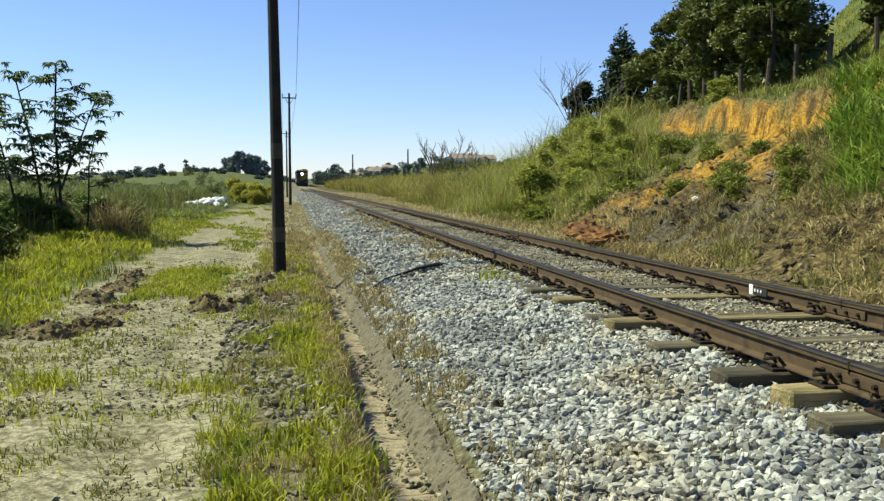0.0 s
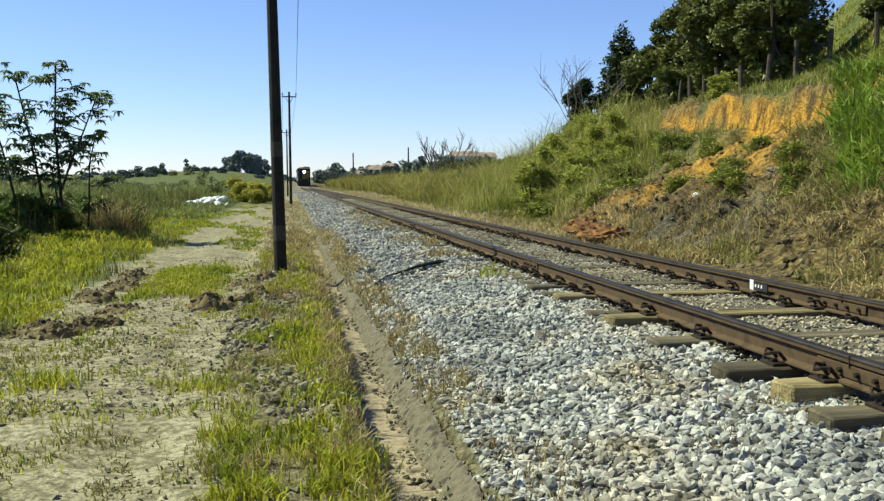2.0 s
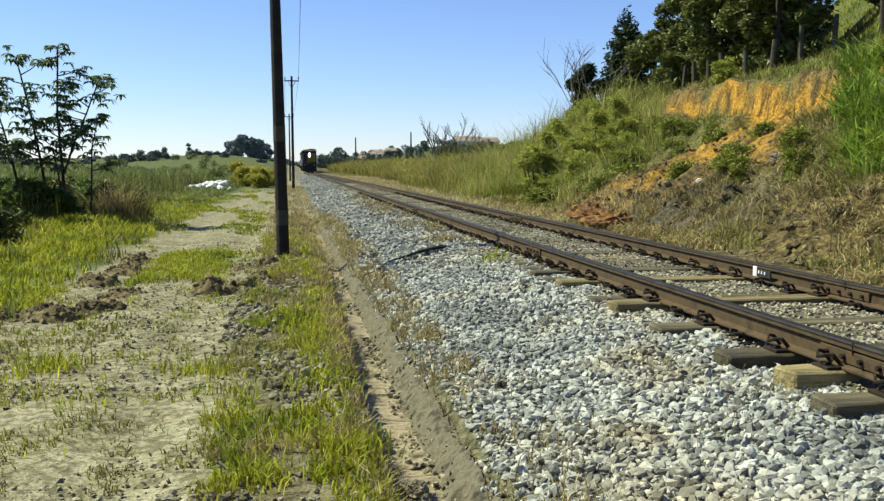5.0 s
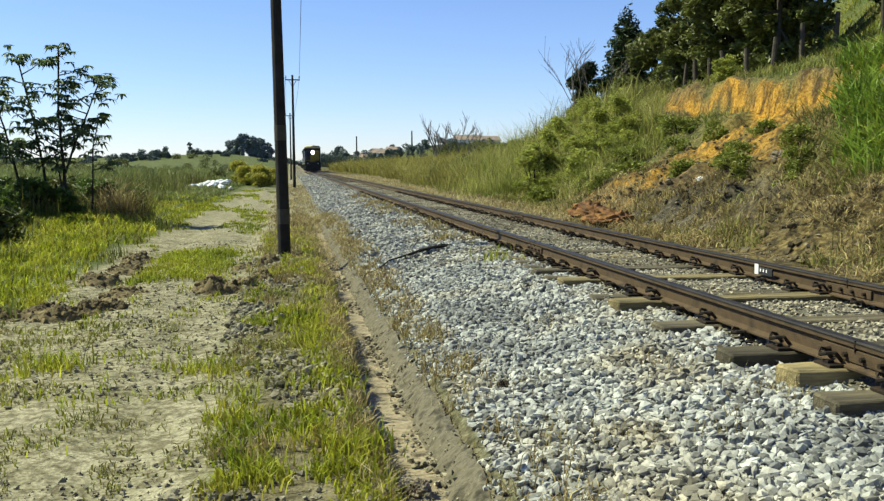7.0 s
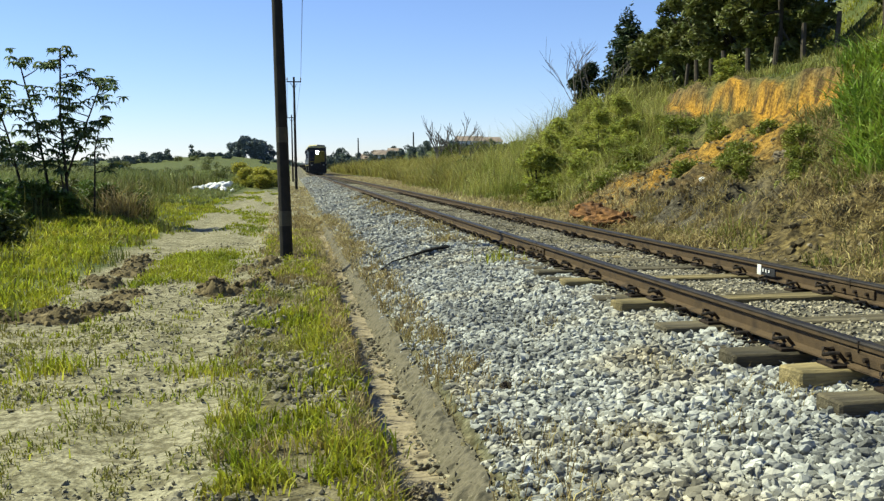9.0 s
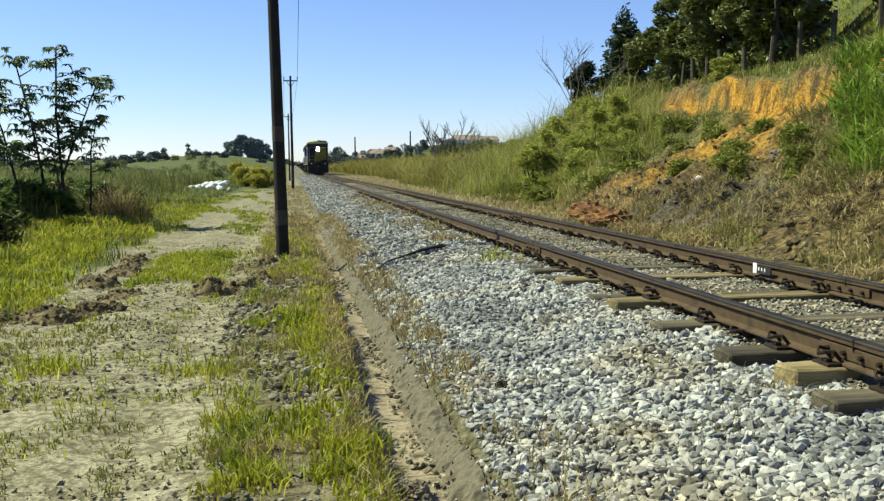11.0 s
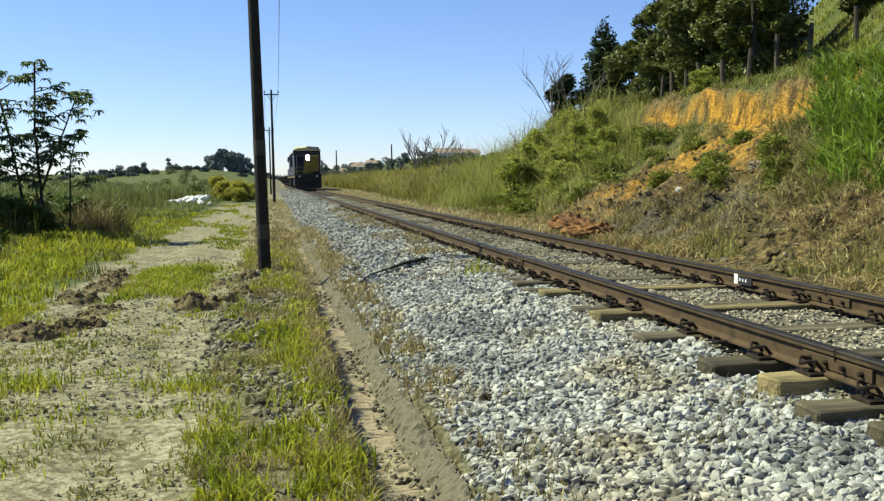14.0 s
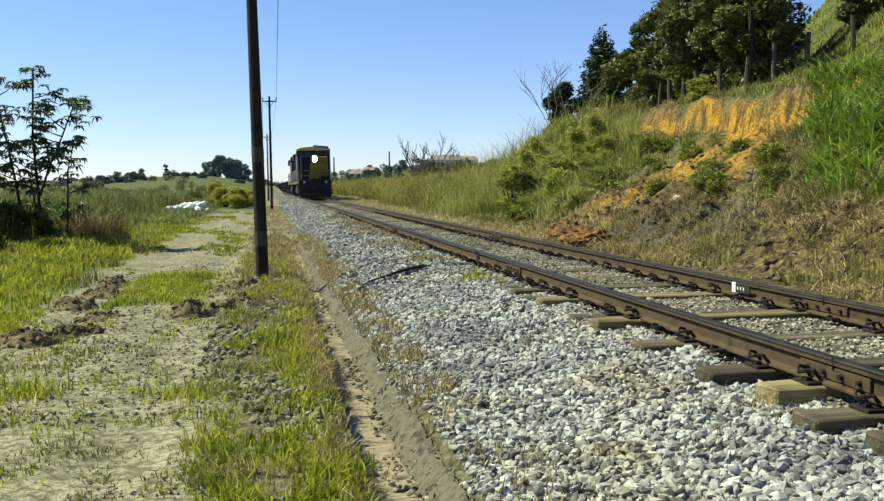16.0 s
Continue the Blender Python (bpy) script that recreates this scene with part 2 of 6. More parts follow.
M_LAMP = mat("headlamp_lens", [(0.9, 0.9, 0.85), (0.9, 0.9, 0.85)], 1, 5, 0.2, 0, glow=26.0)
M_PLASTER = mat("house_plaster", [(0.55, 0.52, 0.48), (0.78, 0.75, 0.71)], 0.2, 3, 0.85, 0.05, vary="object", amount=0.35)
M_TILE = mat("clay_roof_tile", [(0.17, 0.13, 0.11), (0.32, 0.25, 0.21)], 0.4, 4, 0.85, 0.1, vary="object", amount=0.25)
M_SIGN = mat("black_sign_plate", [(0.02, 0.02, 0.022), (0.035, 0.035, 0.04)], 8, 40, 0.6, 0.05)
M_SIGNW = mat("white_sign_paint", [(0.72, 0.72, 0.72), (0.82, 0.82, 0.82)], 8, 40, 0.6, 0.05)
M_ROCK = mat("pale_rock", [(0.15, 0.12, 0.08), (0.27, 0.23, 0.17)], 3, 25, 0.9, 0.5)


# ================= ground =================
def foot_x(y):
    """Where the bank to the right of the track begins."""
    y = np.asarray(y, float)
    return 6.75 + 1.6 * smooth(19, 31, y) + 3.0 * smooth(31, 48, y) + 4.0 * smooth(46, 75, y)


def lip_x(y):
    """The upper edge of the bank."""
    return 13.7 + 3.2 * smooth(29, 41, y) + 2.0 * smooth(41, 60, y)


def bank_taper(y):
    y = np.asarray(y, float)
    return 1 - 0.72 * smooth(40, 72, y) - 0.22 * smooth(75, 140, y)


def ditch_left(y):
    return 0.49 + 0.07 * smooth(4, 14, y)


def height(x, y):
    x, y = np.asarray(x, float), np.asarray(y, float)
    # the path side: nearly level, the verge a little proud
    z = 0.03 * (fbm(x * 0.8, y * 0.5, 3) - 0.5) * 2 + 0.05 * smooth(-0.6, 0.2, x) * (1 - smooth(0.3, 0.5, x))
    z = z + 0.02 * (fbm(x * 5, y * 5, 9, 3) - 0.5) * (1 - smooth(25, 40, y))
    z = z - 0.05 * np.exp(-((x + 0.95) / 0.28) ** 2) - 0.05 * np.exp(-((x + 2.35) / 0.3) ** 2)
    field = smooth(-2.9, -5.5, x)
    z = z + field * (0.22 + 0.3 * (fbm(x * 0.15, y * 0.15, 5) - 0.5))
    # open drain
    inside = smooth(ditch_left(y) - 0.05, ditch_left(y) + 0.06, x) * (1 - smooth(0.86, 0.96, x)) * (1 - smooth(24, 32, y))
    z = z - 0.235 * inside - 0.06 * smooth(0.8, 0.9, x) * (1 - smooth(0.96, 1.12, x)) * (1 - smooth(24, 32, y))
    # ballast bed
    bed = smooth(0.98, 1.10, x) * (0.0 + 0.275 * np.clip((x - 1.03) / 1.67, 0, 1)) + 0.045 * smooth(2.9, 3.5, x)
    bed = bed - 0.025 * smooth(4.9, 5.3, x) - 0.03 * smooth(5.9, 6.9, x) - 0.04 * (1 - smooth(5.6, 6.4, y)) * smooth(2.4, 2.8, x) * (1 - smooth(3.1, 3.5, x))
    # a low step added in the stones so that its near face falls in shade
    edge = 13.0 + 0.95 * (x - 1) + 0.25 * (fbm(x * 2, x * 0, 15, 2) - 0.5)
    bed = bed + 0.05 * smooth(edge - 0.05, edge + 0.05, y) * (1 - smooth(edge + 0.2, edge + 1.6, y)) * smooth(1.0, 1.3, x) * (1 - smooth(2.2, 2.6, x))
    z = z * (1 - smooth(1.0, 1.1, x)) + bed
    z = z + 0.05 * (fbm(x * 1.8, y * 1.8, 21, 3) - 0.5) * smooth(0.9, 1.2, x)
    # bank: a slope up to a lip at which the earth is cut, then rising pasture
    wander = 0.8 * (fbm(x * 0.35, y * 0.35, 31, 3) - 0.5)
    d = x - foot_x(y)
    lip = lip_x(y) - foot_x(y) + 0.5 * (fbm(y * 0.45, y * 0 + 2, 40, 4) - 0.5)
    crest = 3.66 + 0.030 * (y - 20) + 0.5 * (fbm(y * 0.7, y * 0 + 5, 45, 3) - 0.5)
    cut = 0.10 + 0.35 * smooth(16, 20, y) * (1 - smooth(35, 40, y)) + 0.45 * smooth(19, 23, y) * (1 - smooth(27, 33, y))
    slope = np.clip((d + wander * smooth(0.5, 2, d) * (1 - smooth(lip - 1.2, lip - 0.3, d))) / lip, 0, 1)
    rise = (crest - cut) * (0.80 * slope + 0.20 * slope ** 2) * smooth(-0.2, 0.5, d) + cut * smooth(lip - 0.16, lip + 0.04, d)
    over = d - lip
    rise = rise + 0.13 * np.clip(over, 0, 3) + 0.36 * np.clip(over - 3, 0, 5) + 0.95 * np.clip(over - 8, 0, 14) + 0.1 * np.clip(over - 22, 0, 60)
    rough = smooth(0.1, 1.2, d) * (1 - smooth(30, 50, d)) * (1 - 0.7 * smooth(lip - 0.6, lip - 0.1, d))
    gully = 0.55 * (np.abs(fbm(x * 0.6, y * 0.9, 51, 4) - 0.5) * 2 - 0.35) + 0.60 * (fbm(x * 2.2, y * 2.2, 57, 4) - 0.5) + 0.34 * (fbm(x * 4.5, y * 4.5, 58, 2) - 0.5)
    rill = 0.55 * (fbm(y * 1.7, x * 0.4, 77, 3) - 0.5) * smooth(lip - 0.5, lip - 0.1, d) * (1 - smooth(lip, lip + 0.4, d))
    rise = rise - rough * gully + rill
    z = z + rise * bank_taper(y)
    # far rise of the land on both sides of the line
    side = smooth(14, 60, np.abs(x - TRACK_X))
    z = z + (4.6 + 1.5 * smooth(-30, 20, x)) * smooth(170, 430, y) * side * (0.6 + 0.8 * fbm(x * 0.006, y * 0.006, 61, 3))
    z = z + 14 * smooth(450, 1400, y) * smooth(0, 200, np.abs(x - TRACK_X)) * fbm(x * 0.003, y * 0.003, 63, 3)
    z = z + 5.0 * np.exp(-((x + 20) / 24) ** 2) * smooth(180, 340, y) * (1 - smooth(420, 700, y))
    return z


def steps(*runs):
    out = []
    for a, b, s in runs:
        out.extend(np.arange(a, b - s * 0.01, s).tolist())
    out.append(runs[-1][1])
    return np.array(out)


def slip_of(x, y):
    """How far a place lies in the slip of orange earth that runs from the cut to the track."""
    d = x - foot_x(y)
    run = np.clip(d / 6.0, 0, 1)
    wob = fbm(x * 0.9, y * 0.9, 71, 4) - 0.5
    spill = 0.8 * np.exp(-((y - (19.2 + 0.75 * (x - 10.4) + 2.0 * wob)) / 1.3) ** 2) * smooth(9.2, 10.2, x)
    return np.maximum(np.exp(-((y - (22.4 - 1.0 * run + 3.0 * wob)) / (1.6 + 1.0 * run)) ** 2), spill) * smooth(0.0, 0.4, d) * (1 - smooth(-0.3, 0.0, x - lip_x(y)))


def bare_soil(x, y):
    """A patch of dark slumped soil at the foot of the bank."""
    d = x - foot_x(y)
    return np.exp(-((y - 17.2 - 0.5 * d) / 2.0) ** 2) * smooth(0.1, 0.5, d) * (1 - smooth(2.0, 3.2, d)) * smooth(0.34, 0.5, fbm(x * 0.8, y * 0.8, 93, 4))


def build_ground():
    xs = steps((-2400, -400, 250), (-400, -60, 25), (-60, -9, 1.7), (-9, -3.6, 0.3), (-3.6, 0.3, 0.1), (0.3, 1.2, 0.05), (1.2, 6.6, 0.2),
               (6.6, 19, 0.16), (19, 34, 0.6), (34, 90, 4), (90, 400, 25), (400, 2400, 250))
    ys = steps((-80, -5, 5), (-5, 3, 0.8), (3, 18, 0.1), (18, 45, 0.18), (45, 90, 0.7), (90, 200, 4), (200, 500, 15), (500, 2800, 150))
    X, Y = np.meshgrid(xs, ys)
    Z = height(X, Y)
    nx, ny = len(xs), len(ys)
    verts = np.stack([X, Y, Z], -1).reshape(-1, 3)
    idx = np.arange(nx * ny).reshape(ny, nx)
    faces = np.stack([idx[:-1, :-1], idx[:-1, 1:], idx[1:, 1:], idx[1:, :-1]], -1).reshape(-1, 4)
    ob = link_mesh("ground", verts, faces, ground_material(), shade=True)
    x, y = verts[:, 0], verts[:, 1]
    wob = fbm(x * 0.9, y * 0.9, 71, 4) - 0.5
    d = x - foot_x(y)
    path = smooth(-3.4, -2.9, x + wob * 0.9) * (1 - smooth(-0.55, -0.15, x + wob * 0.7)) * (1 - smooth(55, 75, y))
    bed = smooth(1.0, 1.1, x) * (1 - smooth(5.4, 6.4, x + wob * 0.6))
    verge = smooth(-0.5, -0.1, x + wob * 0.5) * (1 - smooth(1.0, 1.1, x))
    path = np.maximum(path, 0.75 * verge * smooth(15, 20, y))
    path = np.maximum(path, 0.6 * smooth(20, 30, y) * smooth(2.3, 3.0, x + wob) * (1 - smooth(6.8, 7.6, x + wob)))
    n1, n2 = fbm(x * 0.28, y * 0.28, 81, 4), fbm(x * 0.5, y * 0.5, 87, 4)
    bank = smooth(-0.5, 0.3, d) * (1 - smooth(45, 60, y))
    to_lip = x - lip_x(y)
    lip_zone = smooth(-0.55, -0.22, to_lip + wob * 0.9) * (1 - smooth(-0.06, 0.10, to_lip + wob * 0.3)) * smooth(17.5, 19.5, y) * (1 - smooth(30, 36, y + 3 * wob))
    # a slip of orange earth runs from the cut down towards the track
    slip = slip_of(x, y)
    orange = np.clip(np.maximum(lip_zone, slip * 0.72) * smooth(0.32, 0.48, n2 + 0.10 + 0.12 * lip_zone), 0, 1)
    topsoil = smooth(-0.10, 0.0, to_lip + wob * 0.25) * (1 - smooth(0.3, 0.5, to_lip))
    orange = orange * (1 - 0.7 * topsoil)
    grey = bank * (1 - orange) * smooth(0.36, 0.52, n1) * (1 - smooth(1.6, 2.8, d)) * smooth(13.5, 15.5, y + 2 * wob) * (1 - smooth(20, 22.5, y))
    grey = np.maximum(grey, bare_soil(x, y) * (1 - orange))
    lush = np.clip(smooth(0.2, 0.8, to_lip) * (1 - smooth(60, 80, y)) + 0.6 * bank * smooth(0.5, 0.62, n2) * (1 - orange), 0, 1)
    dry = np.maximum(bank * (1 - lush), smooth(5.4, 6.2, x) * (1 - smooth(8.5, 11.5, x + wob * 2)))
    one = np.ones_like(x)
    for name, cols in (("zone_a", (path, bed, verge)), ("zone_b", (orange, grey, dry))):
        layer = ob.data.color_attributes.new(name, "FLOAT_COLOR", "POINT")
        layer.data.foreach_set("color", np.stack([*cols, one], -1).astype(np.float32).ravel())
    return tagged(ob, "dusty track side ground with dirt path and grassy earth bank", "ground", kind="structure")


def ground_material():
    m = bpy.data.materials.new("ground_earth")
    m.use_nodes = True
    nodes, links = m.node_tree.nodes, m.node_tree.links
    b = nodes["Principled BSDF"]
    b.inputs["Roughness"].default_value = 0.95
    b.inputs["Specular IOR Level"].default_value = 0.15
    at = nodes.new("ShaderNodeTexCoord")

    def tex(scale, detail=5.0):
        n = nodes.new("ShaderNodeTexNoise")
        n.inputs["Scale"].default_value, n.inputs["Detail"].default_value = scale, detail
        links.new(at.outputs["Object"], n.inputs["Vector"])
        return n.outputs["Fac"]
    big, patch, mid, fine = tex(0.8), tex(2.2, 8.0), tex(6.0), tex(45.0, 3.0)

    # earth washed down the cut face in upright streaks; dark tone paints crevice shade
    squash, streaks = nodes.new("ShaderNodeMapping"), nodes.new("ShaderNodeTexNoise")
    squash.inputs["Scale"].default_value = (1, 1, 0.28)
    streaks.inputs["Scale"].default_value, streaks.inputs["Detail"].default_value = 3.4, 6.0
    links.new(at.outputs["Object"], squash.inputs["Vector"])
    links.new(squash.outputs["Vector"], streaks.inputs["Vector"])
    streak = streaks.outputs["Fac"]

    def two(c1, c2, fac, lo=0.38, hi=0.62):
        r = nodes.new("ShaderNodeValToRGB")
        r.color_ramp.elements[0].position, r.color_ramp.elements[1].position = lo, hi
        r.color_ramp.elements[0].color, r.color_ramp.elements[1].color = (*c1, 1), (*c2, 1)
        links.new(fac, r.inputs["Fac"])
        return r.outputs["Color"]

    def blend(a, c, fac):
        x = nodes.new("ShaderNodeMix")
        x.data_type = "RGBA"
        links.new(fac, x.inputs["Factor"])
        links.new(a, x.inputs["A"])
        links.new(c, x.inputs["B"])
        return x.outputs["Result"]
    zones = []
    for name in ("zone_a", "zone_b"):
        a, s = nodes.new("ShaderNodeAttribute"), nodes.new("ShaderNodeSeparateColor")
        a.attribute_name = name
        links.new(a.outputs["Color"], s.inputs["Color"])
        zones += [s.outputs[0], s.outputs[1], s.outputs[2]]
    c = two((0.07, 0.095, 0.028), (0.13, 0.145, 0.05), big)
    c = blend(c, two((0.045, 0.035, 0.018), (0.19, 0.145, 0.06), mid, 0.38, 0.64), zones[5])
    c = blend(c, two((0.045, 0.04, 0.03), (0.12, 0.105, 0.075), mid, 0.35, 0.65), zones[4])
    c = blend(c, two((0.085, 0.046, 0.015), (0.45, 0.245, 0.032), streak, 0.36, 0.56), zones[3])
    c = blend(c, two((0.10, 0.088, 0.05), (0.20, 0.175, 0.105), mid, 0.35, 0.65), zones[2])
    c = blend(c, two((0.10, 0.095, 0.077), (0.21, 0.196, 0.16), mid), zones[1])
    c = blend(c, two((0.20, 0.185, 0.115), (0.315, 0.29, 0.20), patch, 0.33, 0.66), zones[0])
    speck = nodes.new("ShaderNodeMix")
    speck.data_type, speck.blend_type = "RGBA", "MULTIPLY"
    speck.inputs["Factor"].default_value = 1.0
    links.new(c, speck.inputs["A"])
    links.new(two((0.55, 0.53, 0.48), (1.12, 1.12, 1.12), tex(14.0, 8.0), 0.40, 0.56), speck.inputs["B"])
    c = speck.outputs["Result"]
    grain = nodes.new("ShaderNodeMix")
    grain.data_type, grain.blend_type = "RGBA", "MULTIPLY"
    grain.inputs["Factor"].default_value = 1.0
    span = nodes.new("ShaderNodeMapRange")
    span.inputs["From Min"].default_value, span.inputs["From Max"].default_value = 0.3, 0.7
    span.inputs["To Min"].default_value, span.inputs["To Max"].default_value = 0.52, 1.13
    links.new(fine, span.inputs["Value"])
    links.new(c, grain.inputs["A"])
    links.new(span.outputs["Result"], grain.inputs["B"])
    links.new(grain.outputs["Result"], b.inputs["Base Color"])
    coarse, bn = nodes.new("ShaderNodeBump"), nodes.new("ShaderNodeBump")
    coarse.inputs["Strength"].default_value, coarse.inputs["Distance"].default_value = 0.45, 0.12
    lumps = tex(5.0, 6.0)
    only = nodes.new("ShaderNodeMath")
    only.operation = "MULTIPLY"
    rough_zone = nodes.new("ShaderNodeMath")
    rough_zone.operation = "MAXIMUM"
    links.new(zones[3], rough_zone.inputs[0])
    links.new(zones[5], rough_zone.inputs[1])
    links.new(lumps, only.inputs[0])
    links.new(rough_zone.outputs[0], only.inputs[1])
    links.new(only.outputs[0], coarse.inputs["Height"])
    bn.inputs["Strength"].default_value, bn.inputs["Distance"].default_value = 0.6, 0.025
    links.new(fine, bn.inputs["Height"])
    links.new(coarse.outputs["Normal"], bn.inputs["Normal"])
    links.new(bn.outputs["Normal"], b.inputs["Normal"])
    return m


build_ground()


# ================= loose geometry in bulk =================
def icosphere():
    bm = bmesh.new()
    bmesh.ops.create_icosphere(bm, subdivisions=1, radius=1)
    v = np.array([p.co[:] for p in bm.verts])
    f = np.array([[p.index for p in q.verts] for q in bm.faces])
    bm.free()
    return v, f


ICO_V, ICO_F = icosphere()
OCT_V = np.array([(1, 0, 0), (-1, 0, 0), (0, 1, 0), (0, -1, 0), (0, 0, 1), (0, 0, -1)], float)
OCT_F = np.array([(0, 2, 4), (2, 1, 4), (1, 3, 4), (3, 0, 4), (2, 0, 5), (1, 2, 5), (3, 1, 5), (0, 3, 5)])


def turns(n, rng):
    """n random turns as matrices."""
    q = rng.normal(size=(n, 4))
    q /= np.linalg.norm(q, axis=1)[:, None]
    w, x, y, z = q.T
    return np.stack([1 - 2 * (y * y + z * z), 2 * (x * y - z * w), 2 * (x * z + y * w),
                     2 * (x * y + z * w), 1 - 2 * (x * x + z * z), 2 * (y * z - x * w),
                     2 * (x * z - y * w), 2 * (y * z + x * w), 1 - 2 * (x * x + y * y)], -1).reshape(n, 3, 3)


def stones(name, pts, size, material, label, category, flat=0.62, seed=1, sink=0.25, low=False):
    rng = np.random.default_rng(seed)
    n = len(pts)
    form, tris = (OCT_V, OCT_F) if low else (ICO_V, ICO_F)
    k = len(form)
    base = form[None] * (1 + rng.uniform(-0.28, 0.28, (n, k, 1)))
    sc = size[:, None] * np.stack([rng.uniform(0.8, 1.35, n), rng.uniform(0.7, 1.0, n), rng.uniform(flat * 0.75, flat * 1.2, n)], -1)
    v = np.einsum("nij,nkj->nki", turns(n, rng), base * sc[:, None, :])
    v[:, :, 2] *= 0.8
    v += pts[:, None, :]
    v[:, :, 2] += (size * (0.5 - sink + rng.uniform(-0.5, 0.5, n)))[:, None]
    f = (tris[None] + k * np.arange(n)[:, None, None]).reshape(-1, 3)
    return tagged(link_mesh(name, v.reshape(-1, 3), f, material), label, category, kind="stuff")


def scatter(n, x0, x1, y0, y1, rng, power=1.0, dz=0.0):
    """Points on the ground; power above 1 crowds them towards y0."""
    x = rng.uniform(x0, x1, n)
    y = y0 + (y1 - y0) * rng.uniform(0, 1, n) ** power
    return np.stack([x, y, height(x, y) + dz], -1)


def blades(name, pts, tall, wide, material, label, category, bend=0.5, seed=1, parent=None):
    """Grass: each blade is two narrowing faces that bow over."""
    rng = np.random.default_rng(seed)
    n = len(pts)
    a = rng.uniform(0, 2 * math.pi, n)
    side = np.stack([np.cos(a), np.sin(a), 0 * a], -1) * (wide * rng.uniform(0.6, 1.3, n))[:, None]
    b = rng.uniform(0, 2 * math.pi, n)
    out = np.stack([np.cos(b), np.sin(b), 0 * b], -1) * (tall * bend * rng.uniform(0.1, 1.0, n))[:, None]
    h = tall * rng.uniform(0.55, 1.1, n)
    up = np.stack([0 * h, 0 * h, h], -1)
    v = np.stack([pts - side, pts + side, pts + out * 0.3 + up * 0.6 + side * 0.7, pts + out * 0.3 + up * 0.6 - side * 0.7, pts + out + up * 0.97], 1)
    v[:, :2, 2] -= 0.02
    k = 5 * np.arange(n)[:, None]
    faces = (k + np.array([0, 1, 2, 3])).tolist() + (k + np.array([3, 2, 4])).tolist()
    ob = link_mesh(name, v.reshape(-1, 3), faces, material, parent)
    return tagged(ob, label, category, kind="stuff") if not parent else ob


def leaf_cloud(centres, size, rng, droop=0.3, long=1.7):
    """Folded leaves of four corners at each centre. Returns corners and faces."""
    n = len(centres)
    r = turns(n, rng)
    s = size * rng.uniform(0.6, 1.3, n)
    shape = np.array([[-0.5, 0, 0], [0, 0.32, 0.10], [0.5, 0, 0], [0, -0.32, 0.10]]) * [long, 1, 1]
    v = np.einsum("nij,kj->nki", r, shape) * s[:, None, None]
    v[:, :, 2] *= 1 - droop
    v += centres[:, None, :]
    k = 4 * np.arange(n)[:, None]
    f = np.concatenate([k + np.array([0, 1, 2]), k + np.array([0, 2, 3])])
    return v.reshape(-1, 3), f


def clump_points(blobs, n, rng, shell=0.55):
    """Points in the outer part of blobs (x, y, z, rx, ry, rz)."""
    blobs = np.asarray(blobs, float)
    w = blobs[:, 3] * blobs[:, 4]
    pick = rng.choice(len(blobs), n, p=w / w.sum())
    d = rng.normal(size=(n, 3))
    d /= np.linalg.norm(d, axis=1)[:, None]
    r = rng.uniform(shell, 1.0, n) ** 0.7 * (1 + 0.25 * rng.normal(size=n) * 0.5)
    return blobs[pick, :3] + d * blobs[pick, 3:] * r[:, None]


# ================= railway =================
RAIL = [(-0.065, 0), (0.065, 0), (0.065, 0.012), (0.012, 0.03), (0.010, 0.115), (0.036, 0.128), (0.036, 0.158), (0.028, 0.166),
        (-0.028, 0.166), (-0.036, 0.158), (-0.036, 0.128), (-0.010, 0.115), (-0.012, 0.03), (-0.065, 0.012)]


def make_rail(x, joints):
    rail = new("rail")
    rail.location = (x, 0, RAIL_Z - 0.17)
    bm = bmesh.new()
    prism(bm, RAIL, -60, 1500)
    part("rail_bar", bm, M_RUST, rail)
    bm = bmesh.new()
    prism(bm, [(-0.0375, 0.150), (0.0375, 0.150), (0.0375, 0.159), (0.029, 0.170), (-0.029, 0.170), (-0.0375, 0.159)], -60, 1500)
    part("running_surface", bm, M_RAILTOP, rail, "worn steel running surface, bank reflection darkened into its colour")
    for y in joints:
        for s in (-1, 1):
            bm = bmesh.new()
            box(bm, s * 0.022 - 0.010, s * 0.022 + 0.010, y - 0.34, y + 0.34, 0.034, 0.112, 0.005)
            plate = part("fishplate", bm, M_RUST, rail, "rusty joint bar")
            for k in range(4):
                bm = bmesh.new()
                yy = y - 0.255 + 0.17 * k
                tube(bm, [(s * 0.03, yy, 0.072), (s * 0.058, yy, 0.072)], [0.019, 0.016], 6)
                part("bolt", bm, M_IRON, plate)
        bm = bmesh.new()
        box(bm, -0.040, 0.040, y - 0.004, y + 0.004, 0.10, 0.1715)
        part("joint_gap", bm, M_IRON, rail)
    return tagged(rail, "rusty brown steel rail on wooden sleepers", "rail", group="rails of the track")


make_rail(TRACK_X - GAUGE / 2, (4.85, 12.05, 24.0))
make_rail(TRACK_X + GAUGE / 2, (7.45, 19.5))


